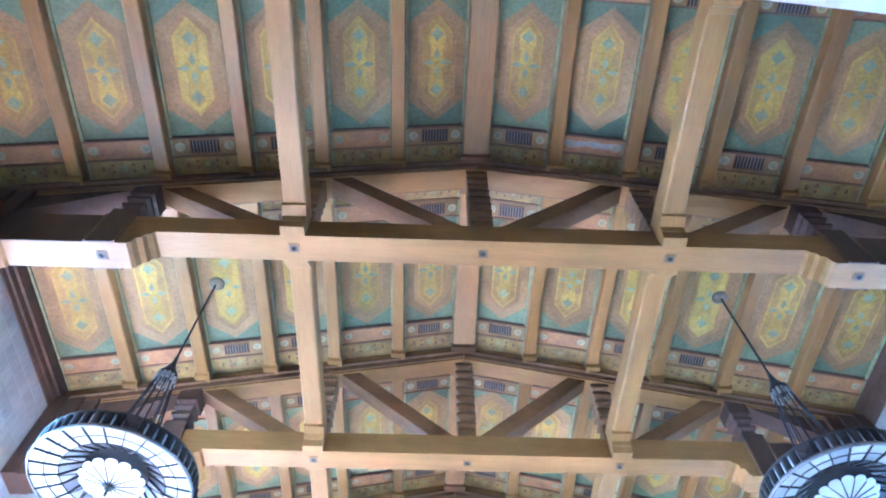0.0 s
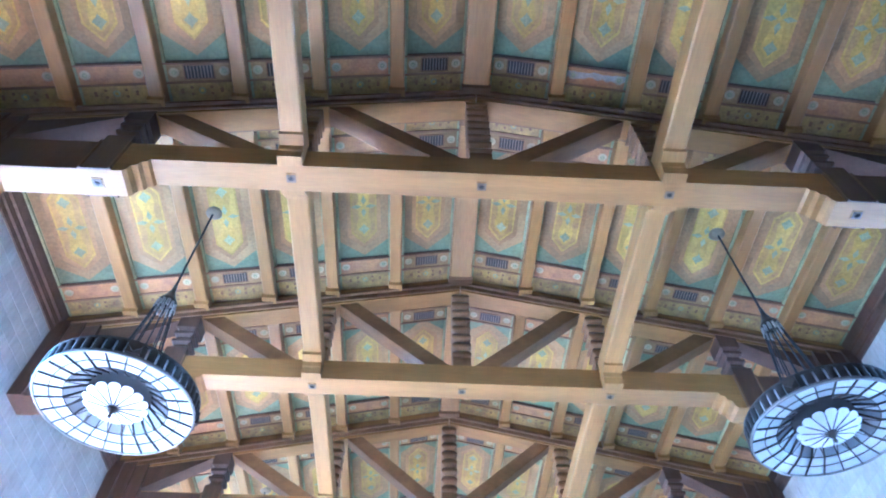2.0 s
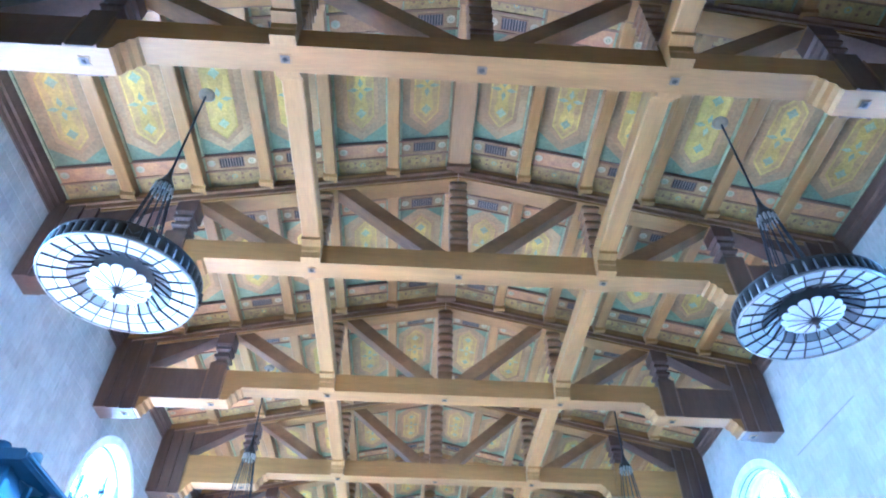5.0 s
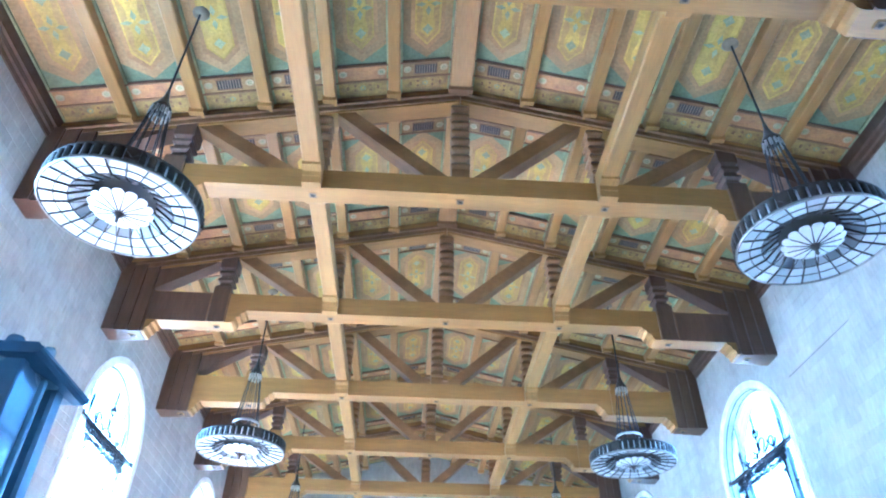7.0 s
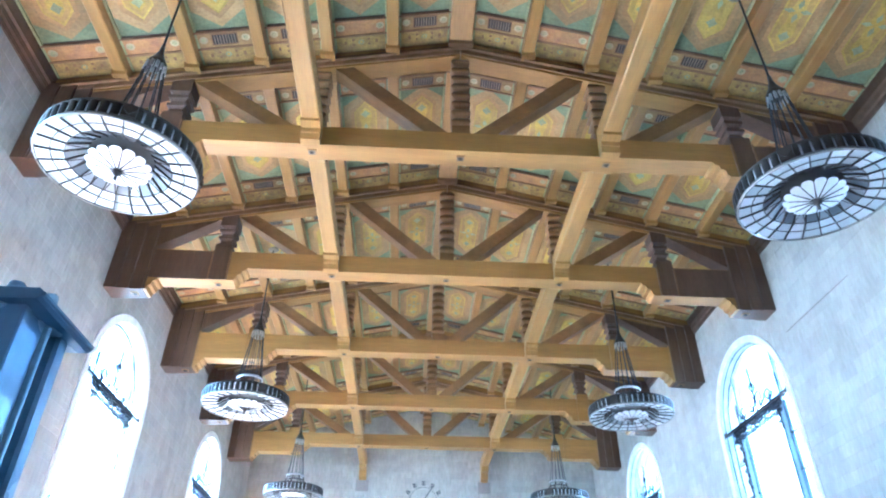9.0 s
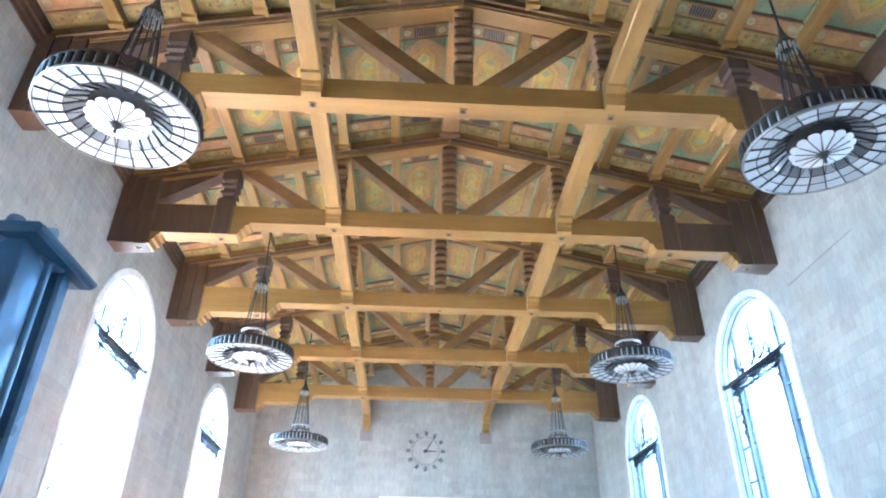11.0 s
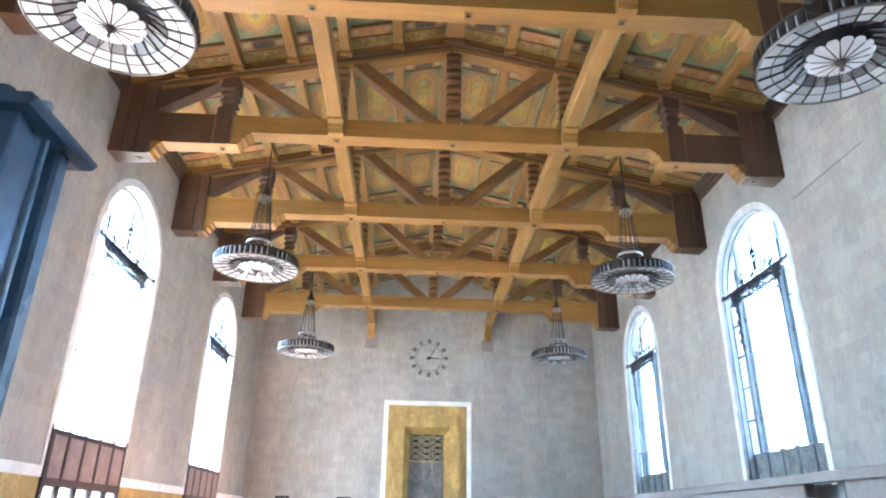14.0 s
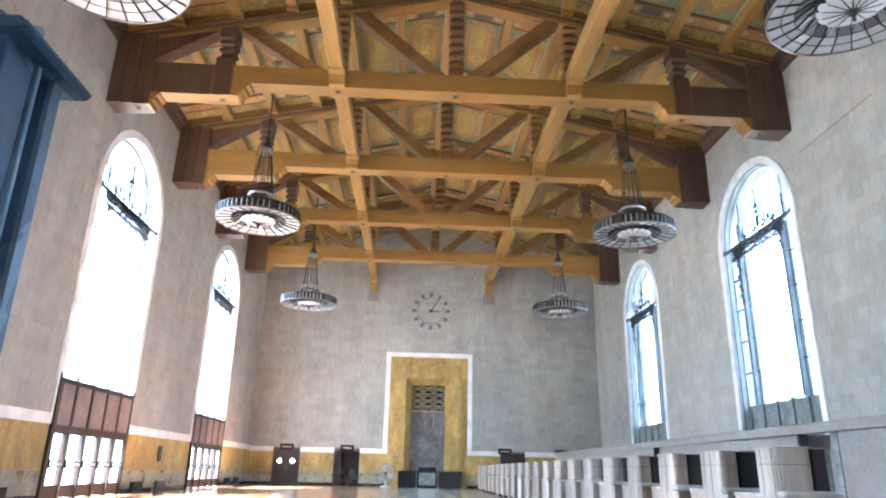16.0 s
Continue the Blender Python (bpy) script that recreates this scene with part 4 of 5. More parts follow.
def window(number, side, yc):
    west = side < 0
    x_in = side * XW
    w = thing("window_%d" % number, pose(0, 0, 0), "tall arched window with a white reveal and scrolled ironwork, glowing with daylight", "window", "hall windows", "structure")
    low = 2.22 if west else 1.2
    trim = B()
    ring_band(trim, yc, HALF, RING, x_in - side * 0.06, x_in + side * 0.012, low)
    part("trim", trim, WHITE, w, "white plaster band round the opening")
    depth = 0.42 if west else 0.32
    reveal = B()
    ring_band(reveal, yc, HALF - 0.05, HALF, x_in - side * 0.03, x_in + side * depth, low)
    part("reveal", reveal, WHITE if west else PALE_LINING, w, "white plaster reveal" if west else "pale painted steel lining")
    if not west:
        bead = B()
        ring_band(bead, yc, HALF - 0.075, HALF - 0.05, x_in + side * 0.07, x_in + side * 0.11, low)
        part("edge_bead", bead, STEEL_BLUE, w, "dark steel bead round the lining")
    metal = PALE_STEEL
    xf = x_in + side * depth
    frame_bm = B()
    ring_band(frame_bm, yc, HALF - (0.15 if west else 0.10), HALF, xf, xf + side * 0.16, low)
    part("window_frame", frame_bm, metal, w)
    head = 3.65 if west else 3.85
    # mullions, transoms and the springing bar
    mull = 1.66
    xb = x_in + side * 0.02
    bm = B()
    box(bm, min(xb, xb + side * 0.16), max(xb, xb + side * 0.16), yc - HALF + 0.02, yc + HALF - 0.02, BAR - 0.045, BAR + 0.045)
    for s in (-1, 1):
        ya, yb = sorted((yc + s * (HALF - 0.04), yc + s * (HALF - 0.22)))
        box(bm, min(xb - side * 0.03, xb), max(xb - side * 0.03, xb), ya, yb, BAR - 0.11, BAR + 0.10)
    part("springing_bar", bm, BRONZE if not west else IRON, w)
    top = math.sqrt((HALF - 0.1) ** 2 - mull ** 2)
    for s in (-1, 1):
        bm = B()
        a, b = sorted((xf - side * (0.02 if west else 0.20), xf + side * 0.12))
        half = 0.04 if west else 0.085
        box(bm, a, b, yc + s * mull - half, yc + s * mull + half, head, SPRING - 0.1)
        box(bm, min(xf, xf + side * 0.15), max(xf, xf + side * 0.15), yc + s * mull - 0.045, yc + s * mull + 0.045, SPRING, SPRING + top)
        part("mullion", bm, metal, w)
        if not west:
            for e, x0, x1 in ((-0.09, -0.05, 0.05), (-0.07, -0.225, -0.2)):
                a, b = sorted((xf + side * x0, xf + side * x1))
                part("mullion_fillet", box(B(), a, b, yc + s * mull + e - 0.018, yc + s * mull + e + 0.018, head, SPRING - 0.1), STEEL_BLUE, w)
        for k in range(4):
            z = head + (SPRING - head) * (k + 1) / 5
            bm = B()
            ya, yb = sorted((yc + s * mull, yc + s * (HALF - 0.1)))
            box(bm, min(xf - side * 0.05, xf + side * 0.09), max(xf - side * 0.05, xf + side * 0.09), ya, yb, z - 0.022, z + 0.022)
            part("glazing_bar", bm, metal, w)
            # short catch on each mullion
            ya, yb = yc + s * mull - 0.22, yc + s * mull
            part("catch", box(B(), min(xf - side * 0.08, xf), max(xf - side * 0.08, xf), ya, yb, z - 0.03, z + 0.03), IRON if west else STEEL_BLUE, w)
    bm = B()
    box(bm, min(xf + side * 0.03, xf + side * 0.09), max(xf + side * 0.03, xf + side * 0.09), yc - mull, yc + mull, head + 1.25, head + 1.29)
    part("glazing_bar", bm, metal, w)
    iron = B()
    ornament(iron, x_in + side * 0.07, yc)
    part("ironwork", iron, IRON, w, "dark scrolled iron cresting")
    # glass
    for u0, u1 in ((-HALF + 0.12, -mull), (-mull, mull), (mull, HALF - 0.12)):
        steps = 5 if abs(u0 + u1) > 0.5 else 2
        for k in range(steps):
            za, zb = head + (SPRING - head) * k / steps, head + (SPRING - head) * (k + 1) / steps
            bm = box(B(), min(xf + side * 0.05, xf + side * 0.062), max(xf + side * 0.05, xf + side * 0.062), yc + u0 + 0.01, yc + u1 - 0.01, za + 0.01, zb - 0.01)
            part("pane", bm, GLASS, w).visible_shadow = False
        n = 10
        pts = [(yc + u0 + 0.01 + (u1 - u0 - 0.02) * k / n, SPRING + math.sqrt(max(0.0004, (HALF - 0.12) ** 2 - (u0 + (u1 - u0) * k / n) ** 2))) for k in range(n + 1)]
        bm = prism(B(), [(yc + u1 - 0.01, SPRING), (yc + u0 + 0.01, SPRING)] + pts, "x", xf + side * 0.05, xf + side * 0.062)
        part("pane", bm, GLASS, w).visible_shadow = False
    if not west:
        # grey panels under the glass
        bm = box(B(), min(xf, xf + side * 0.18), max(xf, xf + side * 0.18), yc - HALF + 0.1, yc + HALF - 0.1, head - 0.10, head + 0.02)
        part("rail", bm, metal, w)
        for k in range(5):
            a = yc - HALF + 0.15 + (2 * HALF - 0.3) * k / 5
            b = yc - HALF + 0.15 + (2 * HALF - 0.3) * (k + 1) / 5
            bm = box(B(), min(xf + side * 0.02, xf + side * 0.08), max(xf + side * 0.02, xf + side * 0.08), a + 0.05, b - 0.05, low, head - 0.10)
            part("panel", bm, PANEL_GREY, w, "mottled grey infill panel")
            bm = box(B(), min(xf - side * 0.05, xf + side * 0.12), max(xf - side * 0.05, xf + side * 0.12), b - 0.05, b + 0.05, low, head + (0.10 if k < 4 else 0.0))
            part("stile", bm, metal, w)
    return w


number = 0
for side in (-1, 1):
    for yc in WINDOW_Y:
        number += 1
        window(number, side, yc)


# ---- bronze door sets in the west windows ----
def door_set(number, yc):
    """Five glazed bronze leaves under five solid transom panels."""
    x = -XW + 0.02
    d = thing("door_%d" % number, pose(x, yc, 0), "row of glazed brown bronze doors under solid rosy transom panels", "door", "street doors", "structure")
    u0, u1, n = -HALF - 0.14, HALF + 0.14, 5
    w = (u1 - u0) / n
    part("head", box(B(), -0.12, 0.085, u0, u1, 3.50, 3.66), DOOR_BRONZE, d)
    part("transom_rail", box(B(), -0.12, 0.085, u0, u1, 2.02, 2.22), DOOR_BRONZE, d)
    for k in range(n + 1):
        u = u0 + w * k
        e = 0.22 if k == 0 else 0.12 if k == n else 0.07
        bm = box(B(), -0.12, 0.09, max(u0, u - e), min(u1, u + e), 0.0, 3.62)
        lathe_top = box(bm, -0.02, 0.10, max(u0, u - 0.04), min(u1, u + 0.04), 3.62, 3.80)
        part("post", lathe_top, DOOR_BRONZE, d)
    for k in range(n):
        a, b = u0 + w * k + (0.205 if k == 0 else 0.06), u0 + w * (k + 1) - (0.125 if k == n - 1 else 0.06)
        part("transom_panel", prism(B(), chamfered(a, b, 2.22, 3.50, 0.02), "x", 0.0, 0.06), TRANSOM, d, "rosy bronze transom panel")
        leaf = B()
        box(leaf, -0.03, 0.03, a, a + 0.05, 0.02, 2.02)
        box(leaf, -0.03, 0.03, b - 0.05, b, 0.02, 2.02)
        box(leaf, -0.03, 0.03, a + 0.05, b - 0.05, 1.96, 2.02)
        box(leaf, -0.03, 0.03, a + 0.05, b - 0.05, 0.02, 0.42)
        leaf = part("door_leaf", leaf, DOOR_BRONZE, d)
        part("pane", box(B(), -0.006, 0.006, a + 0.05, b - 0.05, 0.42, 1.96), GLASS, leaf).visible_shadow = False
        grip = B()
        for z in (0.98, 1.12):
            rod(grip, (0.09, a + 0.03, z), (0.09, b - 0.03, z), 0.026, 6)
        for u in (a + 0.03, b - 0.03):
            box(grip, 0.03, 0.12, u - 0.05, u + 0.05, 0.92, 1.18)
        part("push_bar", grip, COUNTER_DARK, leaf, "dark push bars")
    return d


for k, yc in enumerate(WINDOW_Y):
    door_set(k + 1, yc)

# dark floor grilles and a plaque along the west wall
for y0 in (17.2, 19.4, 29.2, 31.9, 43.4, 45.6):
    g = thing("wall_grille", pose(-XW + 0.05, y0, 0.0), "black slotted heating grille at the wall's foot", "grille", "wall grilles")
    part("frame", prism(B(), chamfered(-0.55, 0.55, 0.02, 0.42, 0.02), "x", 0.0, 0.10), BASE_STONE, g)
    bar = part("slat", box(B(), 0.10, 0.115, -0.5, 0.5, -0.015, 0.015), IRON, g, at=pose(0, 0, 0.08))
    for k in range(1, 6):
        again(bar, pose(0, 0, 0.08 + 0.055 * k))
plaque = thing("wall_plaque", pose(-XW + 0.021, 31.5, 1.55), "small dark bronze plaque on the travertine", "plaque")
part("plate", prism(B(), chamfered(-0.20, 0.20, -0.32, 0.32, 0.02), "x", 0.0, 0.03), DOOR_BRONZE, plaque)
part("inset", prism(B(), chamfered(-0.14, 0.14, -0.25, 0.25, 0.02), "x", 0.03, 0.036), BRONZE, plaque)


# ---- chandeliers ----
def chandelier(x, y):
    R, n = 1.60, 24
    c = thing("chandelier", pose(x, y, 10.25), "great round bronze chandelier with opal glass panes and petalled centre", "chandelier", "hall chandeliers")
    up = zp(x) - 10.25
    part("canopy", lathe(B(), [(0.0, up - 0.10), (0.10, up - 0.10), (0.20, up - 0.06), (0.24, up), (0.24, up + 0.05), (0.0, up + 0.05)], 20), PALE_BRONZE, c)
    part("stem", rod(B(), (0, 0, 3.45), (0, 0, up - 0.05), 0.028, 8), IRON, c)
    part("cap", lathe(B(), [(0.0, 3.90), (0.045, 3.88), (0.06, 3.68), (0.12, 3.48), (0.20, 3.31), (0.24, 3.23), (0.24, 3.16), (0.0, 3.16)], 16), DARK_BRONZE, c)
    for k in range(12):
        a = 2 * math.pi * k / 12
        part("cable_sleeve", rod(B(), (0.21 * math.cos(a), 0.21 * math.sin(a), 3.17), (0.23 * math.cos(a), 0.23 * math.sin(a), 2.95), 0.036, 6), SILVERED, c, "short pale sleeve")
    for k in range(12):
        a = 2 * math.pi * k / 12
        part("cable", rod(B(), (0.23 * math.cos(a), 0.23 * math.sin(a), 2.97), (0.45 * math.cos(a), 0.45 * math.sin(a), 1.12), 0.016, 5), IRON, c)
    bm = hoop(B(), 0.47, 1.10, 0.05, 28)
    part("collar", bm, SILVERED, c, "silvered collar ring")
    part("collar", hoop(B(), 0.46, 0.86, 0.04, 28), BRONZE, c)
    for k in range(8):
        a = 2 * math.pi * (k + 0.5) / 8
        ca, sa = math.cos(a), math.sin(a)
        bm = rod(B(), (0.46 * ca, 0.46 * sa, 1.10), (0.50 * ca, 0.50 * sa, 0.85), 0.03, 6)
        rod(bm, (0.50 * ca, 0.50 * sa, 0.85), (0.95 * ca, 0.95 * sa, 0.38), 0.03, 6)
        rod(bm, (0.95 * ca, 0.95 * sa, 0.38), (R * ca * 0.98, R * sa * 0.98, 0.36), 0.025, 6)
        part("arm", bm, BRONZE, c)
    # drum
    part("drum", lathe(B(), [(R - 0.05, 0.02), (R - 0.05, 0.37), (R - 0.02, 0.37), (R - 0.02, 0.02)], 72, closed=True), OPAL, c, "opal glass drum wall")
    part("top_ring", lathe(B(), [(R - 0.07, 0.35), (R + 0.03, 0.35), (R + 0.03, 0.40), (R - 0.07, 0.40)], 72, closed=True), DARK_BRONZE, c)
    part("bottom_ring", lathe(B(), [(R - 0.018, -0.022), (R + 0.010, -0.024), (R + 0.026, 0.0), (R + 0.02, 0.05), (R - 0.018, 0.05)], 72, closed=True), RIM, c, "dull metal rim")
    fin = None
    for k in range(48):
        at = pose(0, 0, 0, 0, 0, 360 * k / 48)
        if fin is None:
            fin = part("flute", prism(B(), [(R - 0.025, -0.084), (R + 0.012, -0.072), (R + 0.032, -0.035), (R + 0.038, 0.0), (R + 0.032, 0.035), (R + 0.012, 0.072), (R - 0.025, 0.084)], "z", 0.05, 0.35), DARK_BRONZE, c, at=at)
        else:
            again(fin, at)
    badge = None
    for k in range(4):
        at = pose(0, 0, 0, 0, 0, 90 * k + 24)
        if badge is None:
            bm = box(B(), R + 0.0, R + 0.06, -0.14, 0.14, 0.06, 0.35)
            prism(bm, [(-0.11, 0.205), (0, 0.09), (0.11, 0.205), (0, 0.32)], "x", R + 0.06, R + 0.085)
            badge = part("badge", bm, BRONZE, c, "square bronze badge on the drum", at)
        else:
            again(badge, at)
    # glass floor in three rings and radial bars, dished upward to the middle
    steps = ((1.585, 0.017), (1.31, 0.05), (1.05, 0.09), (0.66, 0.33))
    half = math.pi / n
    for (ra, za), (rb, zb) in zip(steps, steps[1:]):
        bm = B()
        pts = []
        for r, z in ((ra, za), (rb, zb)):
            w = r * math.tan(half) - 0.012
            pts += [(r, -w, z), (r, w, z)]
        pts = [pts[0], pts[1], pts[3], pts[2]]
        lo, hi = [bm.verts.new(p) for p in pts], [bm.verts.new((p[0], p[1], p[2] + 0.012)) for p in pts]
        bm.faces.new(lo), bm.faces.new(hi)
        for k in range(4):
            bm.faces.new((lo[k], lo[(k + 1) % 4], hi[(k + 1) % 4], hi[k]))
        bm.verts.index_update()
        # the inner panes' darker tones hold the well's shade
        inner = rb < 1.0
        clear = part("pane", bm, INNER_SHADED if inner else OPAL, c, "inner opal pane darkened for shade" if inner else "")
        shaded = None
        for k in range(1, n):
            at = pose(0, 0, 0, 0, 0, 360 * k / n)
            if k % 2 == 0:
                again(clear, at)
            elif shaded is None:
                shaded = new("pane", clear.data.copy())
                shaded.data.materials[0] = DEEP if inner else GREY_OPAL
                shaded.parent, shaded.matrix_basis = c, at
                tagged(shaded, "inner opal pane darkened further for shade" if inner else "greyer opal pane")
            else:
                again(shaded, at)
    bm = B()
    prof = [(1.59, -0.008), (1.31, 0.026), (1.05, 0.066), (0.64, 0.31)]
    prism(bm, [(r, z - 0.012) for r, z in prof] + [(r, z + 0.04) for r, z in prof[::-1]], "y", -0.013, 0.013)
    bar = part("glazing_bar", bm, DARK_BRONZE, c, at=pose(0, 0, 0, 0, 0, 180 / n))
    for k in range(1, n):
        again(bar, pose(0, 0, 0, 0, 0, 360 * (k + 0.5) / n))
    for r, z in ((1.31, 0.035), (1.05, 0.075)):
        part("glazing_ring", hoop(B(), r, z, 0.012, 48, 5), BRONZE, c)
    part("well", lathe(B(), [(0.66, 0.33), (0.67, 0.365), (0.0, 0.37)], 32), BRONZE, c)
    # petalled centre
    m = 14
    bm = B()
    outline = [(0.10, 0.0), (0.56, 0.56 * math.tan(math.pi / m) - 0.006), (0.61, 0.115), (0.65, 0.075), (0.665, 0.0), (0.65, -0.075), (0.61, -0.115), (0.56, -0.56 * math.tan(math.pi / m) + 0.006)]
    lo = [bm.verts.new((r, y, -0.07 + 0.12 * (r / 0.65) ** 2)) for r, y in outline]
    hi = [bm.verts.new((r, y, -0.058 + 0.12 * (r / 0.65) ** 2)) for r, y in outline]
    bm.faces.new(lo), bm.faces.new(hi)
    for k in range(len(lo)):
        bm.faces.new((lo[k], lo[(k + 1) % len(lo)], hi[(k + 1) % len(lo)], hi[k]))
    petal = part("petal", bm, PETAL, c, "scalloped opal glass petal", pose(0, 0, 0, 0, 0, 0))
    for k in range(1, m):
        again(petal, pose(0, 0, 0, 0, 0, 360 * k / m))
    rib = part("rib", rod(B(), (0.06, 0, -0.078), (0.56, 0, 0.01), 0.012, 5), BRONZE, c, at=pose(0, 0, 0, 0, 0, 180 / m))
    for k in range(1, m):
        again(rib, pose(0, 0, 0, 0, 0, 360 * (k + 0.5) / m))
    bm = lathe(B(), [(0.0, -0.32), (0.03, -0.30), (0.04, -0.25), (0.02, -0.21), (0.09, -0.14), (0.10, -0.09), (0.0, -0.06)], 12)
    part("finial", bm, BRONZE, c)
    for k in range(12):
        a = 2 * math.pi * k / 12
        bm = B()
        for t in (-0.125, 0.125):
            rod(bm, (0.72 * math.cos(a), 0.72 * math.sin(a), 0.23), (1.05 * math.cos(a + t), 1.05 * math.sin(a + t), 0.045), 0.012, 4)
        part("stay", bm, BRONZE, c)
    return c


lamp_one = chandelier(-7.5, 10.97)
for k, yc in enumerate(WINDOW_Y):
    for s in (-1, 1):
        if k or s > 0:
            copy_thing(lamp_one, pose(s * 7.5, 10.97 + 13.86 * k, 10.25, 0, 0, 7 * k + (20 if s > 0 else 0)))


# ---- end wall: portal, clock, side doors ----
def portal():
    p = thing("portal", pose(0, Y_END, 0) @ Matrix.Diagonal((1.0, 1.0, 1.012, 1.0)), "tall stepped travertine portal with a bronze grille and white border", "portal", kind="structure")
    bm = B()
    for s in (-1, 1):
        a, b = sorted((s * 2.80, s * 3.12))
        box(bm, a, b, -0.07, 0.012, 2.115, 8.80)
    box(bm, -3.12, 3.12, -0.07, 0.012, 8.80, 9.12)
    part("border", bm, WHITE, p, "white plaster border")

    def course(x0, x1, z0, z1, d):
        bm = B()
        prism(bm, chamfered(x0 + 0.003, x1 - 0.003, z0 + 0.003, z1 - 0.003, 0.015), "y", -d, 0.02)
        part("travertine_slab", bm, TRAVERTINE, p)

    for s in (-1, 1):
        for k in range(6):
            z0, z1 = 0.0 + 8.8 * k / 6, 8.8 * (k + 1) / 6
            a, b = sorted((s * 2.80, s * 2.352))
            course(a, b, z0, z1, 0.06)
        for k in range(5):
            z0, z1 = 8.15 * k / 5, 8.15 * (k + 1) / 5
            a, b = sorted((s * 2.34, s * 1.62))
            course(a, b, z0, z1, 0.30)
    for k in range(4):
        course(-2.35 + 4.70 * k / 4, -2.35 + 4.70 * (k + 1) / 4, 8.16, 8.80, 0.06)
    for k in range(9):
        x0, x1 = -1.62 + 3.24 * k / 9, -1.62 + 3.24 * (k + 1) / 9
        course(x0, x1, 7.30, 8.15, 0.30 - 0.035 * (k % 2))
    # splayed inner reveal: jamb slabs and a mitred soffit of narrow slabs
    for s in (-1, 1):
        for k in range(5):
            z0, z1 = 6.86 * k / 5 + 0.004, 6.86 * (k + 1) / 5 - 0.004
            top = 7.296 if k == 4 else z1
            bm = B()
            lo = [bm.verts.new(p) for p in ((s * 1.62, -0.20, z0), (s * 1.655, 0.62, z0), (s * 1.22, 0.62, z0))]
            hi = [bm.verts.new(p) for p in ((s * 1.62, -0.20, top), (s * 1.655, 0.62, top), (s * 1.22, 0.62, z1))]
            bm.faces.new(lo), bm.faces.new(hi)
            for q in range(3):
                bm.faces.new((lo[q], lo[(q + 1) % 3], hi[(q + 1) % 3], hi[q]))
            part("reveal_slab", bm, TRAVERTINE, p)
    for k in range(7):
        a0, a1 = -1.61 + 3.22 * k / 7 + 0.012, -1.61 + 3.22 * (k + 1) / 7 - 0.012
        b0, b1 = -1.21 + 2.42 * k / 7 + 0.010, -1.21 + 2.42 * (k + 1) / 7 - 0.010
        bm = B()
        lo = [bm.verts.new(v) for v in ((a0, -0.20, 7.296), (a1, -0.20, 7.296), (b1, 0.62, 6.87), (b0, 0.62, 6.87))]
        hi = [bm.verts.new(v) for v in ((a0, -0.19, 7.33), (a1, -0.19, 7.33), (b1, 0.64, 7.33), (b0, 0.64, 7.33))]
        bm.faces.new(lo), bm.faces.new(hi)
        for q in range(4):
            bm.faces.new((lo[q], lo[(q + 1) % 4], hi[(q + 1) % 4], hi[q]))
        part("soffit_slab", bm, TRAVERTINE, p)
    part("soffit_joint", box(B(), -1.62, 1.62, -0.15, 0.7, 7.335, 7.36), COUNTER_DARK, p)
    for k in range(13):
        x = -1.5 + 0.25 * k
        part("dentil", prism(B(), chamfered(x - 0.055, x + 0.055, 7.92, 8.12 - 0.05 * (k % 3), 0.02), "y", -0.34, -0.26), TRAVERTINE, p)
    part("stone_panel", box(B(), -1.23, 1.23, 0.60, 0.72, 0.0, 5.05), STONE_GREY, p, "veined grey stone panel")
    part("backing", box(B(), -1.66, 1.66, 0.73, 0.83, 0.0, 7.4), BASE_STONE, p)
    bm = B()
    for x in (-1.17, -0.40, 0.40, 1.17):
        box(bm, x - 0.03, x + 0.03, 0.52, 0.60, 5.05, 6.87)
    box(bm, -1.2, 1.2, 0.50, 0.60, 5.02, 5.12)
    part("grille_frame", bm, GRILLE_BRONZE, p, "pale bronze grille frame")
    bm = B()
    for k in range(3):
        cx = -0.785 + 0.785 * k
        for j in range(4):
            cz = 5.34 + 0.42 * j
            scroll_y = 0.56
            for s in (-1, 1):
                last = None
                for q in range(13):
                    a = q * 0.5
                    r = 0.17 * (1 - q / 16)
                    pt = (cx + s * (0.17 - r * math.cos(a)), scroll_y, cz + r * math.sin(a))
                    if last:
                        rod(bm, last, pt, 0.022, 4)
                    last = pt
            rod(bm, (cx - 0.35, scroll_y, cz - 0.2), (cx + 0.35, scroll_y, cz + 0.2), 0.022, 4)
            rod(bm, (cx + 0.35, scroll_y, cz - 0.2), (cx - 0.35, scroll_y, cz + 0.2), 0.022, 4)
    part("grille", bm, GRILLE_BRONZE, p, "scrolled pale bronze grille")
    part("cord", rod(B(), (0.42, 0.57, 5.05), (0.42, 0.57, 4.0), 0.02, 5), LETTER, p)
    return p


portal()


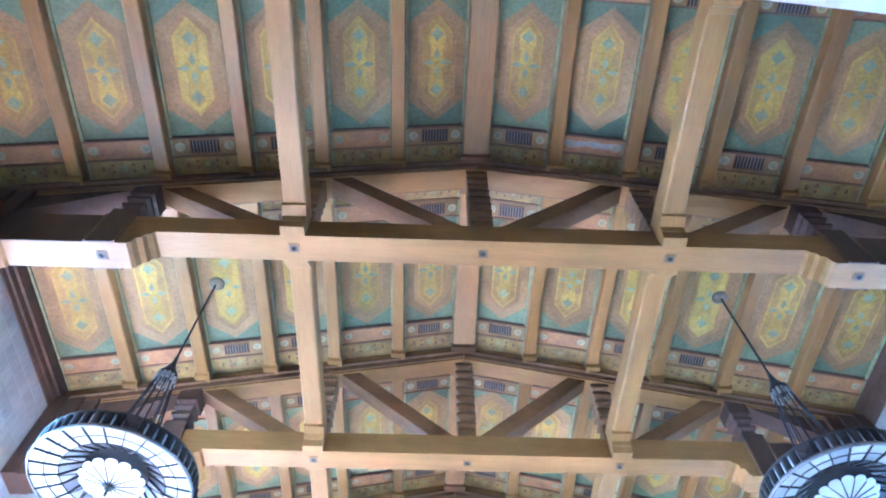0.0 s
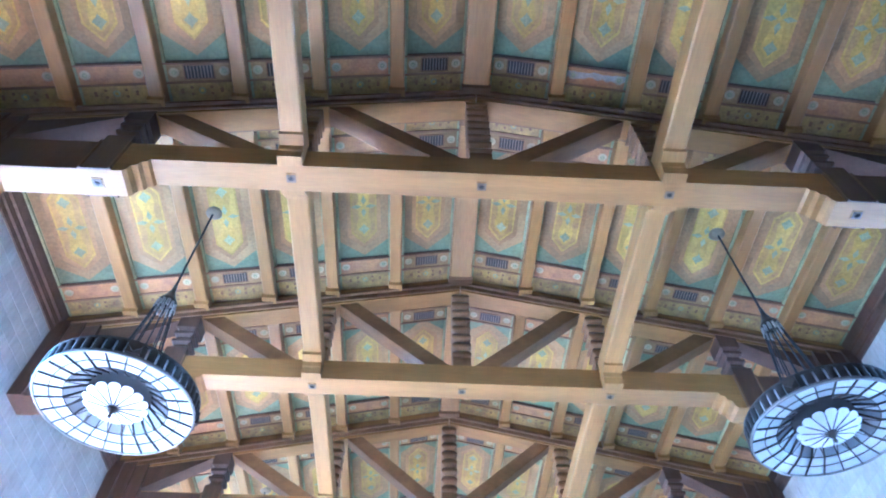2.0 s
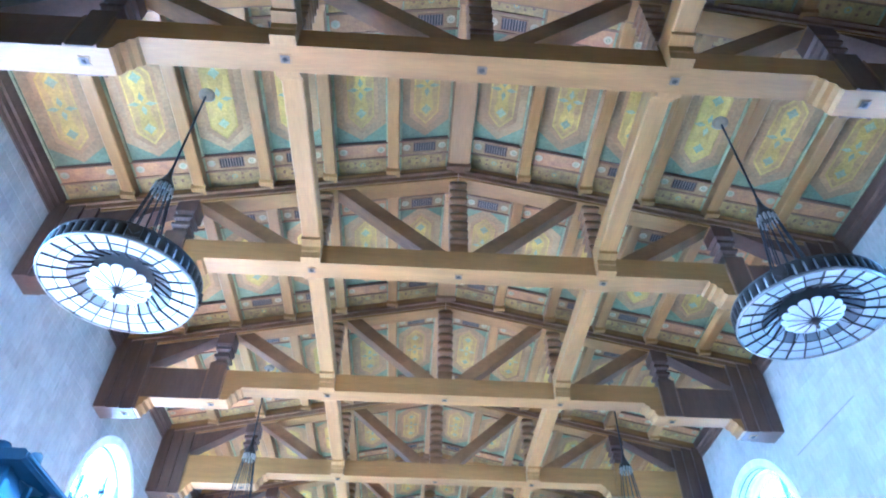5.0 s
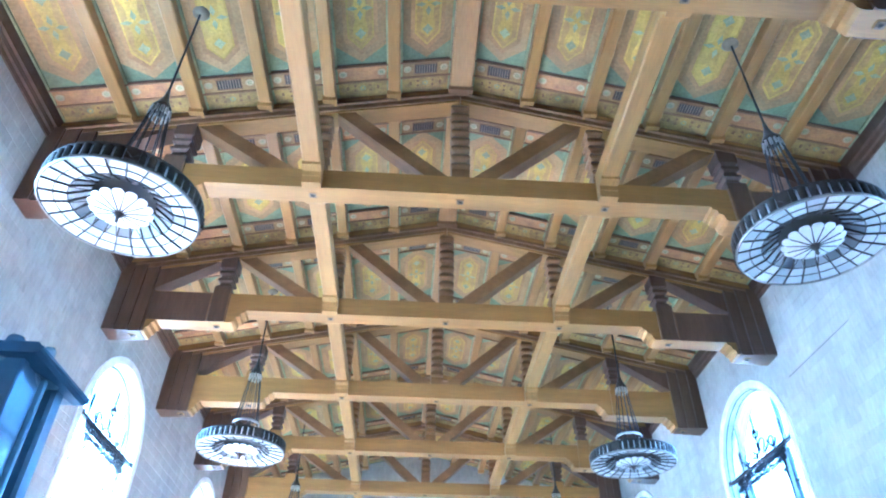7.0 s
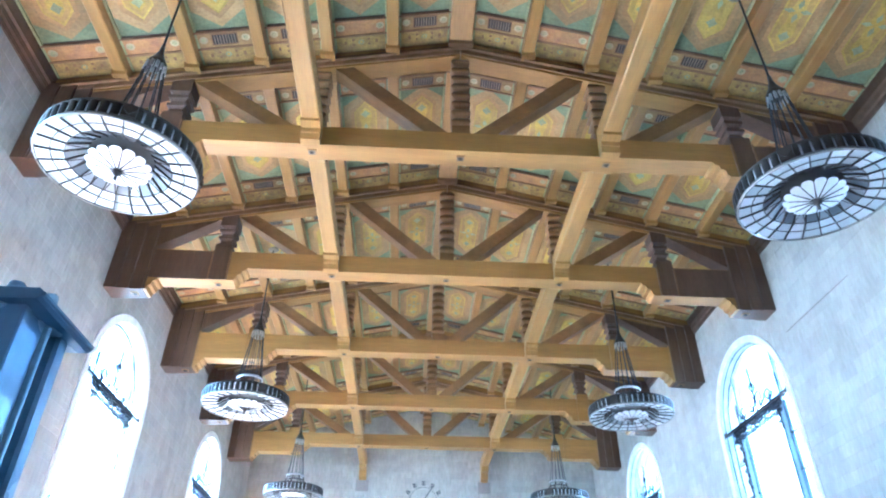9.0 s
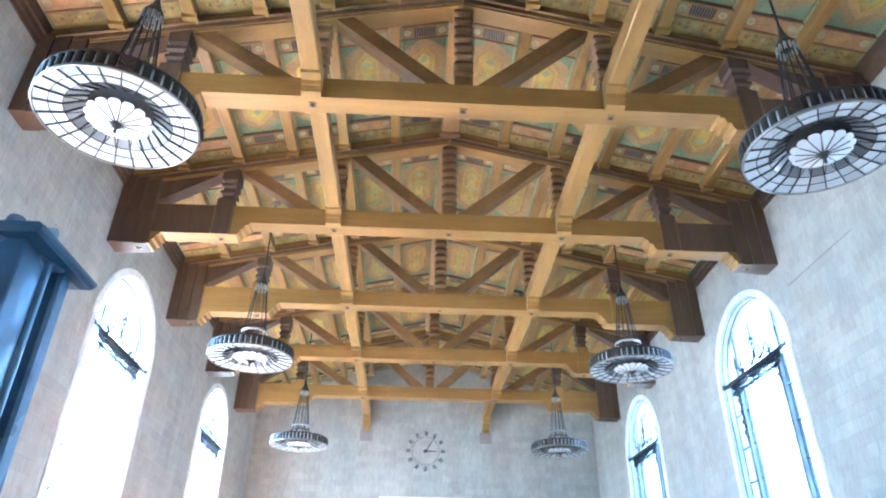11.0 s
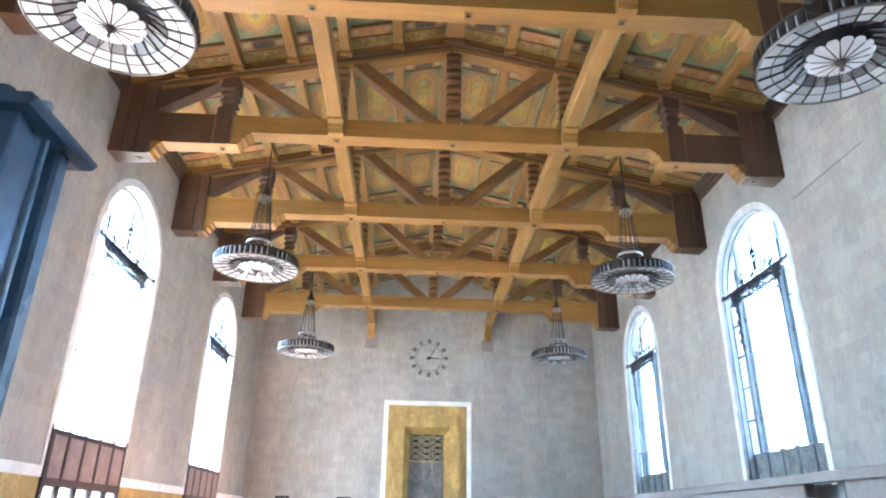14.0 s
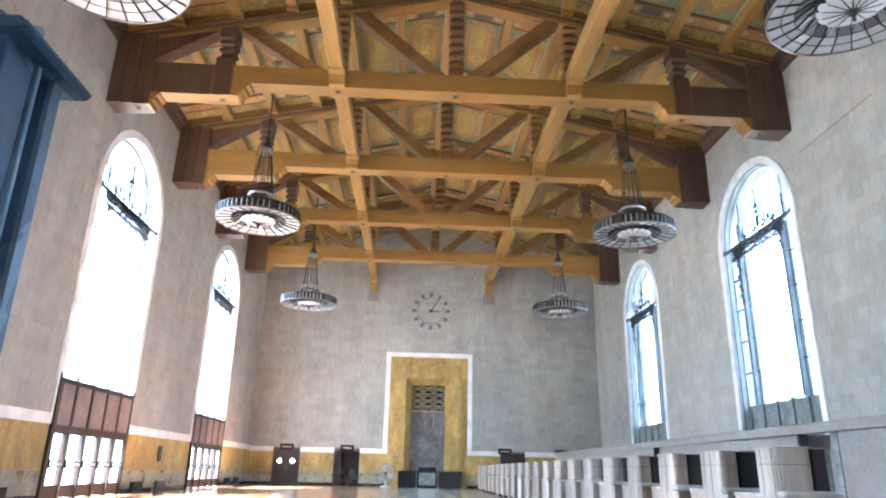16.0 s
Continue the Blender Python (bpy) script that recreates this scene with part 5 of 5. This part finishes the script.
def wall_clock():
    c = thing("wall_clock", pose(0, Y_END - 0.002, 12.38), "large bare wall clock of dark metal markers round a thin ring", "clock")
    bm = B()
    hoop(bm, 0.98, 0.0, 0.016, 56, 6)
    bm.transform(pose(0, -0.06, 0, 90))
    part("ring", bm, IRON, c)
    for k in range(12):
        a = math.pi / 2 - 2 * math.pi * k / 12
        bm = B()
        for x0, x1 in ((-0.115, -0.075), (-0.03, 0.03), (0.075, 0.115)):
            box(bm, x0, x1, -0.06, -0.01, -0.13, 0.13)
        box(bm, -0.13, 0.13, -0.055, -0.01, 0.10, 0.14)
        box(bm, -0.13, 0.13, -0.055, -0.01, -0.14, -0.10)
        part("marker", bm, IRON, c, "", pose(1.25 * math.cos(a), 0, 1.25 * math.sin(a), 0, -math.degrees(a) + 90, 0))
    for length, deg, wide in ((1.28, 33, 0.035), (0.85, 92, 0.045)):
        bm = prism(B(), [(-wide, -0.2), (wide, -0.2), (wide * 0.7, length * 0.8), (0, length), (-wide * 0.7, length * 0.8)], "y", -0.10, -0.075)
        part("pointer", bm, IRON, c, "", pose(0, 0, 0, 0, deg, 0))
    bm = lathe(B(), [(0.0, 0.12), (0.10, 0.12), (0.12, 0.09), (0.12, 0.0), (0.0, 0.0)], 16)
    bm.transform(pose(0, 0, 0, 90))
    part("hub", bm, IRON, c)
    return c


wall_clock()


def end_door(number, x0, x1, style):
    d = thing("door_%d" % number, pose((x0 + x1) / 2, Y_END, 0), {"pair": "pair of dark brown doors with round porthole lights", "open": "dark open doorway with a brown frame", "plain": "dark brown framed door"}[style], "door", kind="structure")
    h = (x1 - x0) / 2
    bm = B()
    for s in (-1, 1):
        a, b = sorted((s * h, s * (h + 0.07)))
        box(bm, a, b, -0.07, 0.15, 0.0, 2.30)
    box(bm, -h - 0.07, h + 0.07, -0.07, 0.15, 2.30, 2.38)
    part("frame", bm, DOOR_BRONZE, d)
    if style == "open":
        # black sheet that stands for the shade beyond the open doorway
        part("passage", box(B(), -h, h, 0.9, 0.95, 0.0, 2.3), BASE_STONE, d)
        part("side_leaf", box(B(), -h + 0.01, -h + 0.42, 0.05, 0.12, 0.0, 2.28), DOOR_BRONZE, d)
    else:
        for s in (-1, 1):
            a, b = sorted((s * 0.001, s * (h - 0.001)))
            bm = B()
            if style == "pair":
                cx, cz, q, r = s * 0.43, 1.52, 0.30, 0.24
                for x0, x1, z0, z1 in ((a, b, 0.0, cz - q), (a, b, cz + q, 2.298), (a, cx - q, cz - q, cz + q), (cx + q, b, cz - q, cz + q)):
                    box(bm, x0, x1, 0.05, 0.11, z0, z1)
                for k in range(24):
                    ring = []
                    for t in (2 * math.pi * k / 24, 2 * math.pi * (k + 1) / 24):
                        c, n = math.cos(t), math.sin(t)
                        e = q / max(abs(c), abs(n))
                        ring.append(((cx + r * c, cz + r * n), (cx + e * c, cz + e * n)))
                    prism(bm, [ring[0][0], ring[1][0], ring[1][1], ring[0][1]], "y", 0.05, 0.11)
            else:
                prism(bm, chamfered(a, b, 0.0, 2.298, 0.004), "y", 0.05, 0.11)
            leaf = part("door_leaf", bm, DOOR_BRONZE, d)
            if style == "pair":
                bm = lathe(B(), [(0.0, 0.005), (0.25, 0.005), (0.25, -0.005), (0.0, -0.005)], 24)
                bm.transform(pose(s * 0.43, 0.08, 1.52, 90))
                part("porthole", bm, GLASS, leaf, "round porthole glass bright with daylight").visible_shadow = False
            bm = box(B(), s * 0.09 - 0.02, s * 0.09 + 0.02, 0.0, 0.05, 0.9, 1.25)
            part("handle", bm, BRONZE, leaf)
    return d


end_door(4, -10.55, -8.85, "pair")
end_door(5, -6.38, -4.74, "open")
end_door(6, 5.2, 6.8, "plain")
for x in (-9.7, -5.56, 5.45, 9.45):
    g = thing("door_sign", pose(x, Y_END - 0.065, 2.46), "small black sign box over the white band", "sign", "door signs")
    part("case", prism(B(), chamfered(-0.47, 0.47, -0.20, 0.20, 0.02), "y", -0.12, 0.0), BASE_STONE, g)
    for k in range(5):
        part("bar", box(B(), -0.30 + 0.13 * k, -0.22 + 0.13 * k, -0.125, -0.12, -0.05, 0.05), LETTER, g)


# ---- floor things at the far end ----
def drum_fan(x, y):
    f = thing("drum_fan", pose(x, y, 0), "large grey metal floor fan with a round wire guard", "fan")
    bm = lathe(B(), [(0.0, 0.0), (0.34, 0.0), (0.34, 0.05), (0.12, 0.08), (0.07, 0.12), (0.07, 0.42), (0.0, 0.42)], 20)
    part("stand", bm, WHITE, f, "white enamelled foot")
    for side in (-0.16, 0.16):
        for k in range(7):
            bm = hoop(B(), 0.10 + 0.09 * k, 0.0, 0.013, 28, 5)
            bm.transform(pose(0, side * (1.0 - 0.06 * k), 0.84, 90))
            part("guard_ring", bm, FAN_GREY, f)
        for k in range(20):
            a = 2 * math.pi * k / 20
            part("guard_wire", rod(B(), (0.1 * math.cos(a), side, 0.84 + 0.1 * math.sin(a)), (0.64 * math.cos(a), side * 0.62, 0.84 + 0.64 * math.sin(a)), 0.010, 4), FAN_GREY, f)
    bm = lathe(B(), [(0.635, -0.11), (0.665, -0.11), (0.665, 0.11), (0.635, 0.11)], 32, closed=True)
    bm.transform(pose(0, 0, 0.84, 90))
    part("drum", bm, FAN_GREY, f)
    for k in range(3):
        a = 2 * math.pi * k / 3 + 0.4
        bm = B()
        rows = []
        for r, w, tilt in ((0.10, 0.09, 0.5), (0.30, 0.17, 0.4), (0.55, 0.20, 0.3)):
            rows.append([(r, u * w * math.cos(tilt), u * w * math.sin(tilt)) for u in (-1, 1)])
        for d in (-0.006, 0.006):
            vs = [[bm.verts.new((q[0], q[2] + d, q[1])) for q in row] for row in rows]
            for r0, r1 in zip(vs, vs[1:]):
                bm.faces.new((r0[0], r0[1], r1[1], r1[0]))
        bm.transform(pose(0, 0, 0.84) @ pose(0, 0, 0, 0, math.degrees(a), 0))
        part("blade", bm, SILVERED, f)
    bm = lathe(B(), [(0.0, -0.10), (0.10, -0.09), (0.12, 0.12), (0.0, 0.14)], 16)
    bm.transform(pose(0, 0, 0.84, 90))
    part("motor", bm, IRON, f)
    return f


drum_fan(-2.75, 46.6)


def desk(x, w, label, screen=False):
    d = thing("reception_desk", pose(x, 47.3, 0), label, "desk", "desks at the portal")
    part("body", prism(B(), chamfered(-w / 2, w / 2, 0.08, 1.0, 0.02), "y", -0.35, 0.35), COUNTER_DARK, d)
    part("plinth", box(B(), -w / 2 + 0.05, w / 2 - 0.05, -0.30, 0.30, 0.0, 0.08), BASE_STONE, d)
    part("top", prism(B(), chamfered(-w / 2 - 0.04, w / 2 + 0.04, 1.0, 1.05, 0.015), "y", -0.39, 0.39), BASE_STONE, d)
    if screen:
        part("panel", prism(B(), chamfered(-0.55, 0.55, 0.15, 0.95, 0.02), "y", -0.37, -0.35), PANEL_GREY, d, "grey front panel")
        part("hood", prism(B(), chamfered(-0.6, 0.6, 1.05, 1.30, 0.02), "y", -0.30, 0.15), BASE_STONE, d)
    return d


desk(-1.35, 1.2, "black reception desk before the portal")
desk(0.0, 1.35, "black desk with a grey front panel and raised hood", True)
desk(1.55, 1.5, "black reception desk before the portal")


# ---- ticket counters in a long row ----
def rounded(x0, x1, y0, y1, r, n=4):
    pts = []
    for cx, cy, t0 in ((x0 + r, y0 + r, math.pi), (x1 - r, y0 + r, 1.5 * math.pi), (x1 - r, y1 - r, 0.0), (x0 + r, y1 - r, 0.5 * math.pi)):
        pts += [(cx + r * math.cos(t0 + k * math.pi / (2 * n)), cy + r * math.sin(t0 + k * math.pi / (2 * n))) for k in range(n + 1)]
    return pts


def ticket_booth(y, tan, dark, fluted, label):
    """A counter position: a tall rounded screen pier, a near-black inner panel and a bullnosed ledge."""
    b = thing("ticket_booth", pose(3.18, y, 0), label, "counter", "ticket booths")
    deep = 0.52 if fluted else 0.70
    part("plinth", box(B(), 0.04, 0.9, 0.02, 1.50, 0.0, 0.10), BASE_STONE, b)
    part("pier", prism(B(), rounded(0.0, tan, 0.0, deep, 0.10), "z", 0.10, 1.265), COUNTER_TAN, b)
    part("pier_head", prism(B(), rounded(0.0, tan, 0.0, deep, 0.10), "z", 1.27, 1.455), COUNTER_TAN, b)
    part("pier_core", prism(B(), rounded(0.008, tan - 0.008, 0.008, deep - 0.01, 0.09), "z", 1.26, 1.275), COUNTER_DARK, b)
    bm = prism(B(), rounded(-0.006, dark + 0.004, -0.006, deep + 0.006, 0.05), "z", 1.455, 1.468)
    part("pier_cap", bm, COUNTER_TAN, b)
    # upright fillets on the face and round the corner
    spots = [(-0.004, 0.28), (-0.004, 0.50)]
    if fluted:
        spots = [(0.10 - 0.104 * math.cos(a), 0.10 - 0.104 * math.sin(a)) for a in (0.15, 0.55, 0.95, 1.35)] + [(-0.004, 0.34)]
    for fx, fy in spots:
        bm = B()
        for z0, z1 in ((0.10, 1.262), (1.272, 1.452)):
            prism(bm, rounded(fx - 0.008, fx + 0.012, fy - 0.012, fy + 0.012, 0.007, 2), "z", z0, z1)
        part("fillet", bm, COUNTER_TAN, b)
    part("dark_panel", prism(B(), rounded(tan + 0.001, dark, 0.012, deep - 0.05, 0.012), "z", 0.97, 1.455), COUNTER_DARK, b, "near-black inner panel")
    if fluted:
        part("end_board", prism(B(), rounded(dark + 0.001, dark + 0.075, 0.03, deep - 0.03, 0.012), "z", 0.97, 1.45), PANEL_GREY, b, "grey-green end board")
    if fluted:
        bead = part("bead", lathe(B(), [(0.0, 0.014), (0.010, 0.010), (0.012, 0.0), (0.0, 0.0)], 8), COUNTER_TAN, b, at=pose(0.02, 0.004, 1.468))
        for k in range(1, 17):
            again(bead, pose(0.02 + 0.027 * k, 0.004, 1.468))
    # lower counter with its bullnosed ledge
    part("counter_front", prism(B(), rounded(0.025, dark - 0.02, -0.11, 0.0, 0.02), "z", 0.02, 0.875), COUNTER_TAN, b)
    prof = []
    for z, e in ((0.875, -0.02), (0.885, 0.0), (0.905, 0.012), (0.94, 0.012), (0.96, 0.0), (0.97, -0.02)):
        prof.append((z, e))
    bm, last = B(), None
    for z, e in prof:
        ring = [bm.verts.new((px_, py_, z)) for px_, py_ in rounded(-0.02 - e, dark + 0.06 + e, -0.17 - e, 0.012, 0.06)]
        if last:
            for k in range(len(ring)):
                bm.faces.new((last[k], last[(k + 1) % len(ring)], ring[(k + 1) % len(ring)], ring[k]))
        else:
            bm.faces.new(ring[::-1])
        last = ring
    bm.faces.new(last)
    part("ledge", bm, COUNTER_LEDGE, b, "pale bullnosed marble ledge")
    bm = B()
    lo, hi = 0.08, dark - 0.08
    for x0, x1, z0, z1 in ((lo, hi, 0.74, 0.765), (lo, hi, 0.24, 0.265), (lo, lo + 0.025, 0.265, 0.74), (hi - 0.025, hi, 0.265, 0.74)):
        box(bm, x0, x1, -0.122, -0.108, z0, z1)
    part("panel_moulding", bm, COUNTER_TAN, b)
    part("body", box(B(), 0.10, 0.92, deep + 0.001, 1.34, 0.10, 0.88), COUNTER_TAN, b)
    part("worktop", box(B(), 0.08, 0.94, deep + 0.008, 1.34, 0.88, 0.92), COUNTER_LEDGE, b)
    return b


ticket_booth(8.27, 0.475, 0.645, True, "tan ticket booth with fluted corner, dark panel and grey end board")
booth = ticket_booth(9.80, 0.30, 0.56, False, "tan wooden ticket booth with a dark inner panel and marble ledge")
for k in range(1, 20):
    copy_thing(booth, pose(3.18, 9.80 + 1.79 * k, 0))


# ticket office partition behind the booths
office = thing("office_partition", pose(0, 0, 0), "tan stone ticket office wall with a projecting top band", "partition", kind="structure")
bm = B()
for y0, y1 in ((6.0, 15.6), (17.3, 27.0), (27.9, 46.6)):
    box(bm, 8.7, 8.95, y0, y1, 0.0, 2.20)
part("wall", bm, PARTITION, office)
part("inner_wall", box(B(), 9.35, 9.45, 14.4, 29.2, 0.0, 2.17), PARTITION, office)
part("band", prism(B(), [(8.58, 2.18), (9.0, 2.18), (9.0, 2.42), (8.62, 2.42), (8.58, 2.38)], "y", 6.0, 46.7), PARTITION, office)
for y0, y1 in ((15.6, 17.3), (27.0, 27.9)):
    part("jamb", box(B(), 8.72, 8.93, y0, y0 + 0.08, 0.0, 2.18), DOOR_BRONZE, office)
    part("jamb", box(B(), 8.72, 8.93, y1 - 0.08, y1, 0.0, 2.18), DOOR_BRONZE, office)
    part("inner_panel", box(B(), 8.85, 8.9, y0 + 0.08, y0 + (y1 - y0) * 0.30, 0.0, 2.18), PANEL_GREY, office)


# ---- blue sign stand beside the camera ----
stand = thing("sign_stand", pose(-1.592, 0.639, 0), "dark blue enamelled metal sign stand with a bolted cap", "sign stand")
part("case", prism(B(), chamfered(-0.80, -0.026, -0.040, 0.034, 0.004), "z", 0.03, 1.466), SIGN_BLUE, stand)
part("foot", box(B(), -0.85, 0.05, -0.16, 0.16, 0.0, 0.03), SIGN_BLUE, stand)
part("edge_rail", prism(B(), chamfered(-0.06, -0.003, -0.048, -0.0345, 0.0015), "z", 0.03, 1.466), SIGN_BLUE, stand)
part("edge_rail", prism(B(), chamfered(-0.06, -0.006, -0.0335, -0.001, 0.001), "z", 0.03, 1.466), SIGN_BLUE, stand)
# pale rib: the bright reflection along the edge, put into colour
part("edge_rib", prism(B(), chamfered(-0.05, -0.0015, 0.0005, 0.0055, 0.0012), "z", 0.03, 1.466), SIGN_EDGE, stand, "pale blue rib painting the edge highlight")
part("edge_rail", prism(B(), [(-0.06, 0.0225), (-0.004, 0.0225), (0.0, 0.0245), (0.0005, 0.039), (-0.003, 0.041), (-0.06, 0.041)], "z", 0.03, 1.466), SIGN_FACE, stand)
part("cap", prism(B(), [(-0.85, 1.466), (0.012, 1.466), (0.016, 1.468), (0.016, 1.474), (0.012, 1.4775), (-0.85, 1.4775)], "y", -0.062, 0.062), SIGN_BLUE, stand)
part("cap_lip", prism(B(), [(0.0165, 1.4685), (0.0185, 1.4700), (0.0185, 1.4730), (0.0165, 1.4742)], "y", -0.061, 0.061), SIGN_FACE, stand)
for x, y, r in ((0.008, -0.031, 0.0060), (-0.016, -0.053, 0.0085)):
    bm = lathe(B(), [(0.0, 1.4872), (r * 0.5, 1.4870), (r * 0.85, 1.4860), (r, 1.4835), (r * 1.05, 1.4775), (0.0, 1.4775)], 14)
    # the smaller bolt is paler, its glint put into the colour
    bolt = part("bolt", bm, SIGN_EDGE if x > 0 else SIGN_BLUE, stand, "slotted blue bolt head", pose(x, y, 0))
    part("slot", box(B(), -r * 0.6, r * 0.6, -0.0012, 0.0012, 1.4864, 1.4875), COUNTER_DARK, bolt)
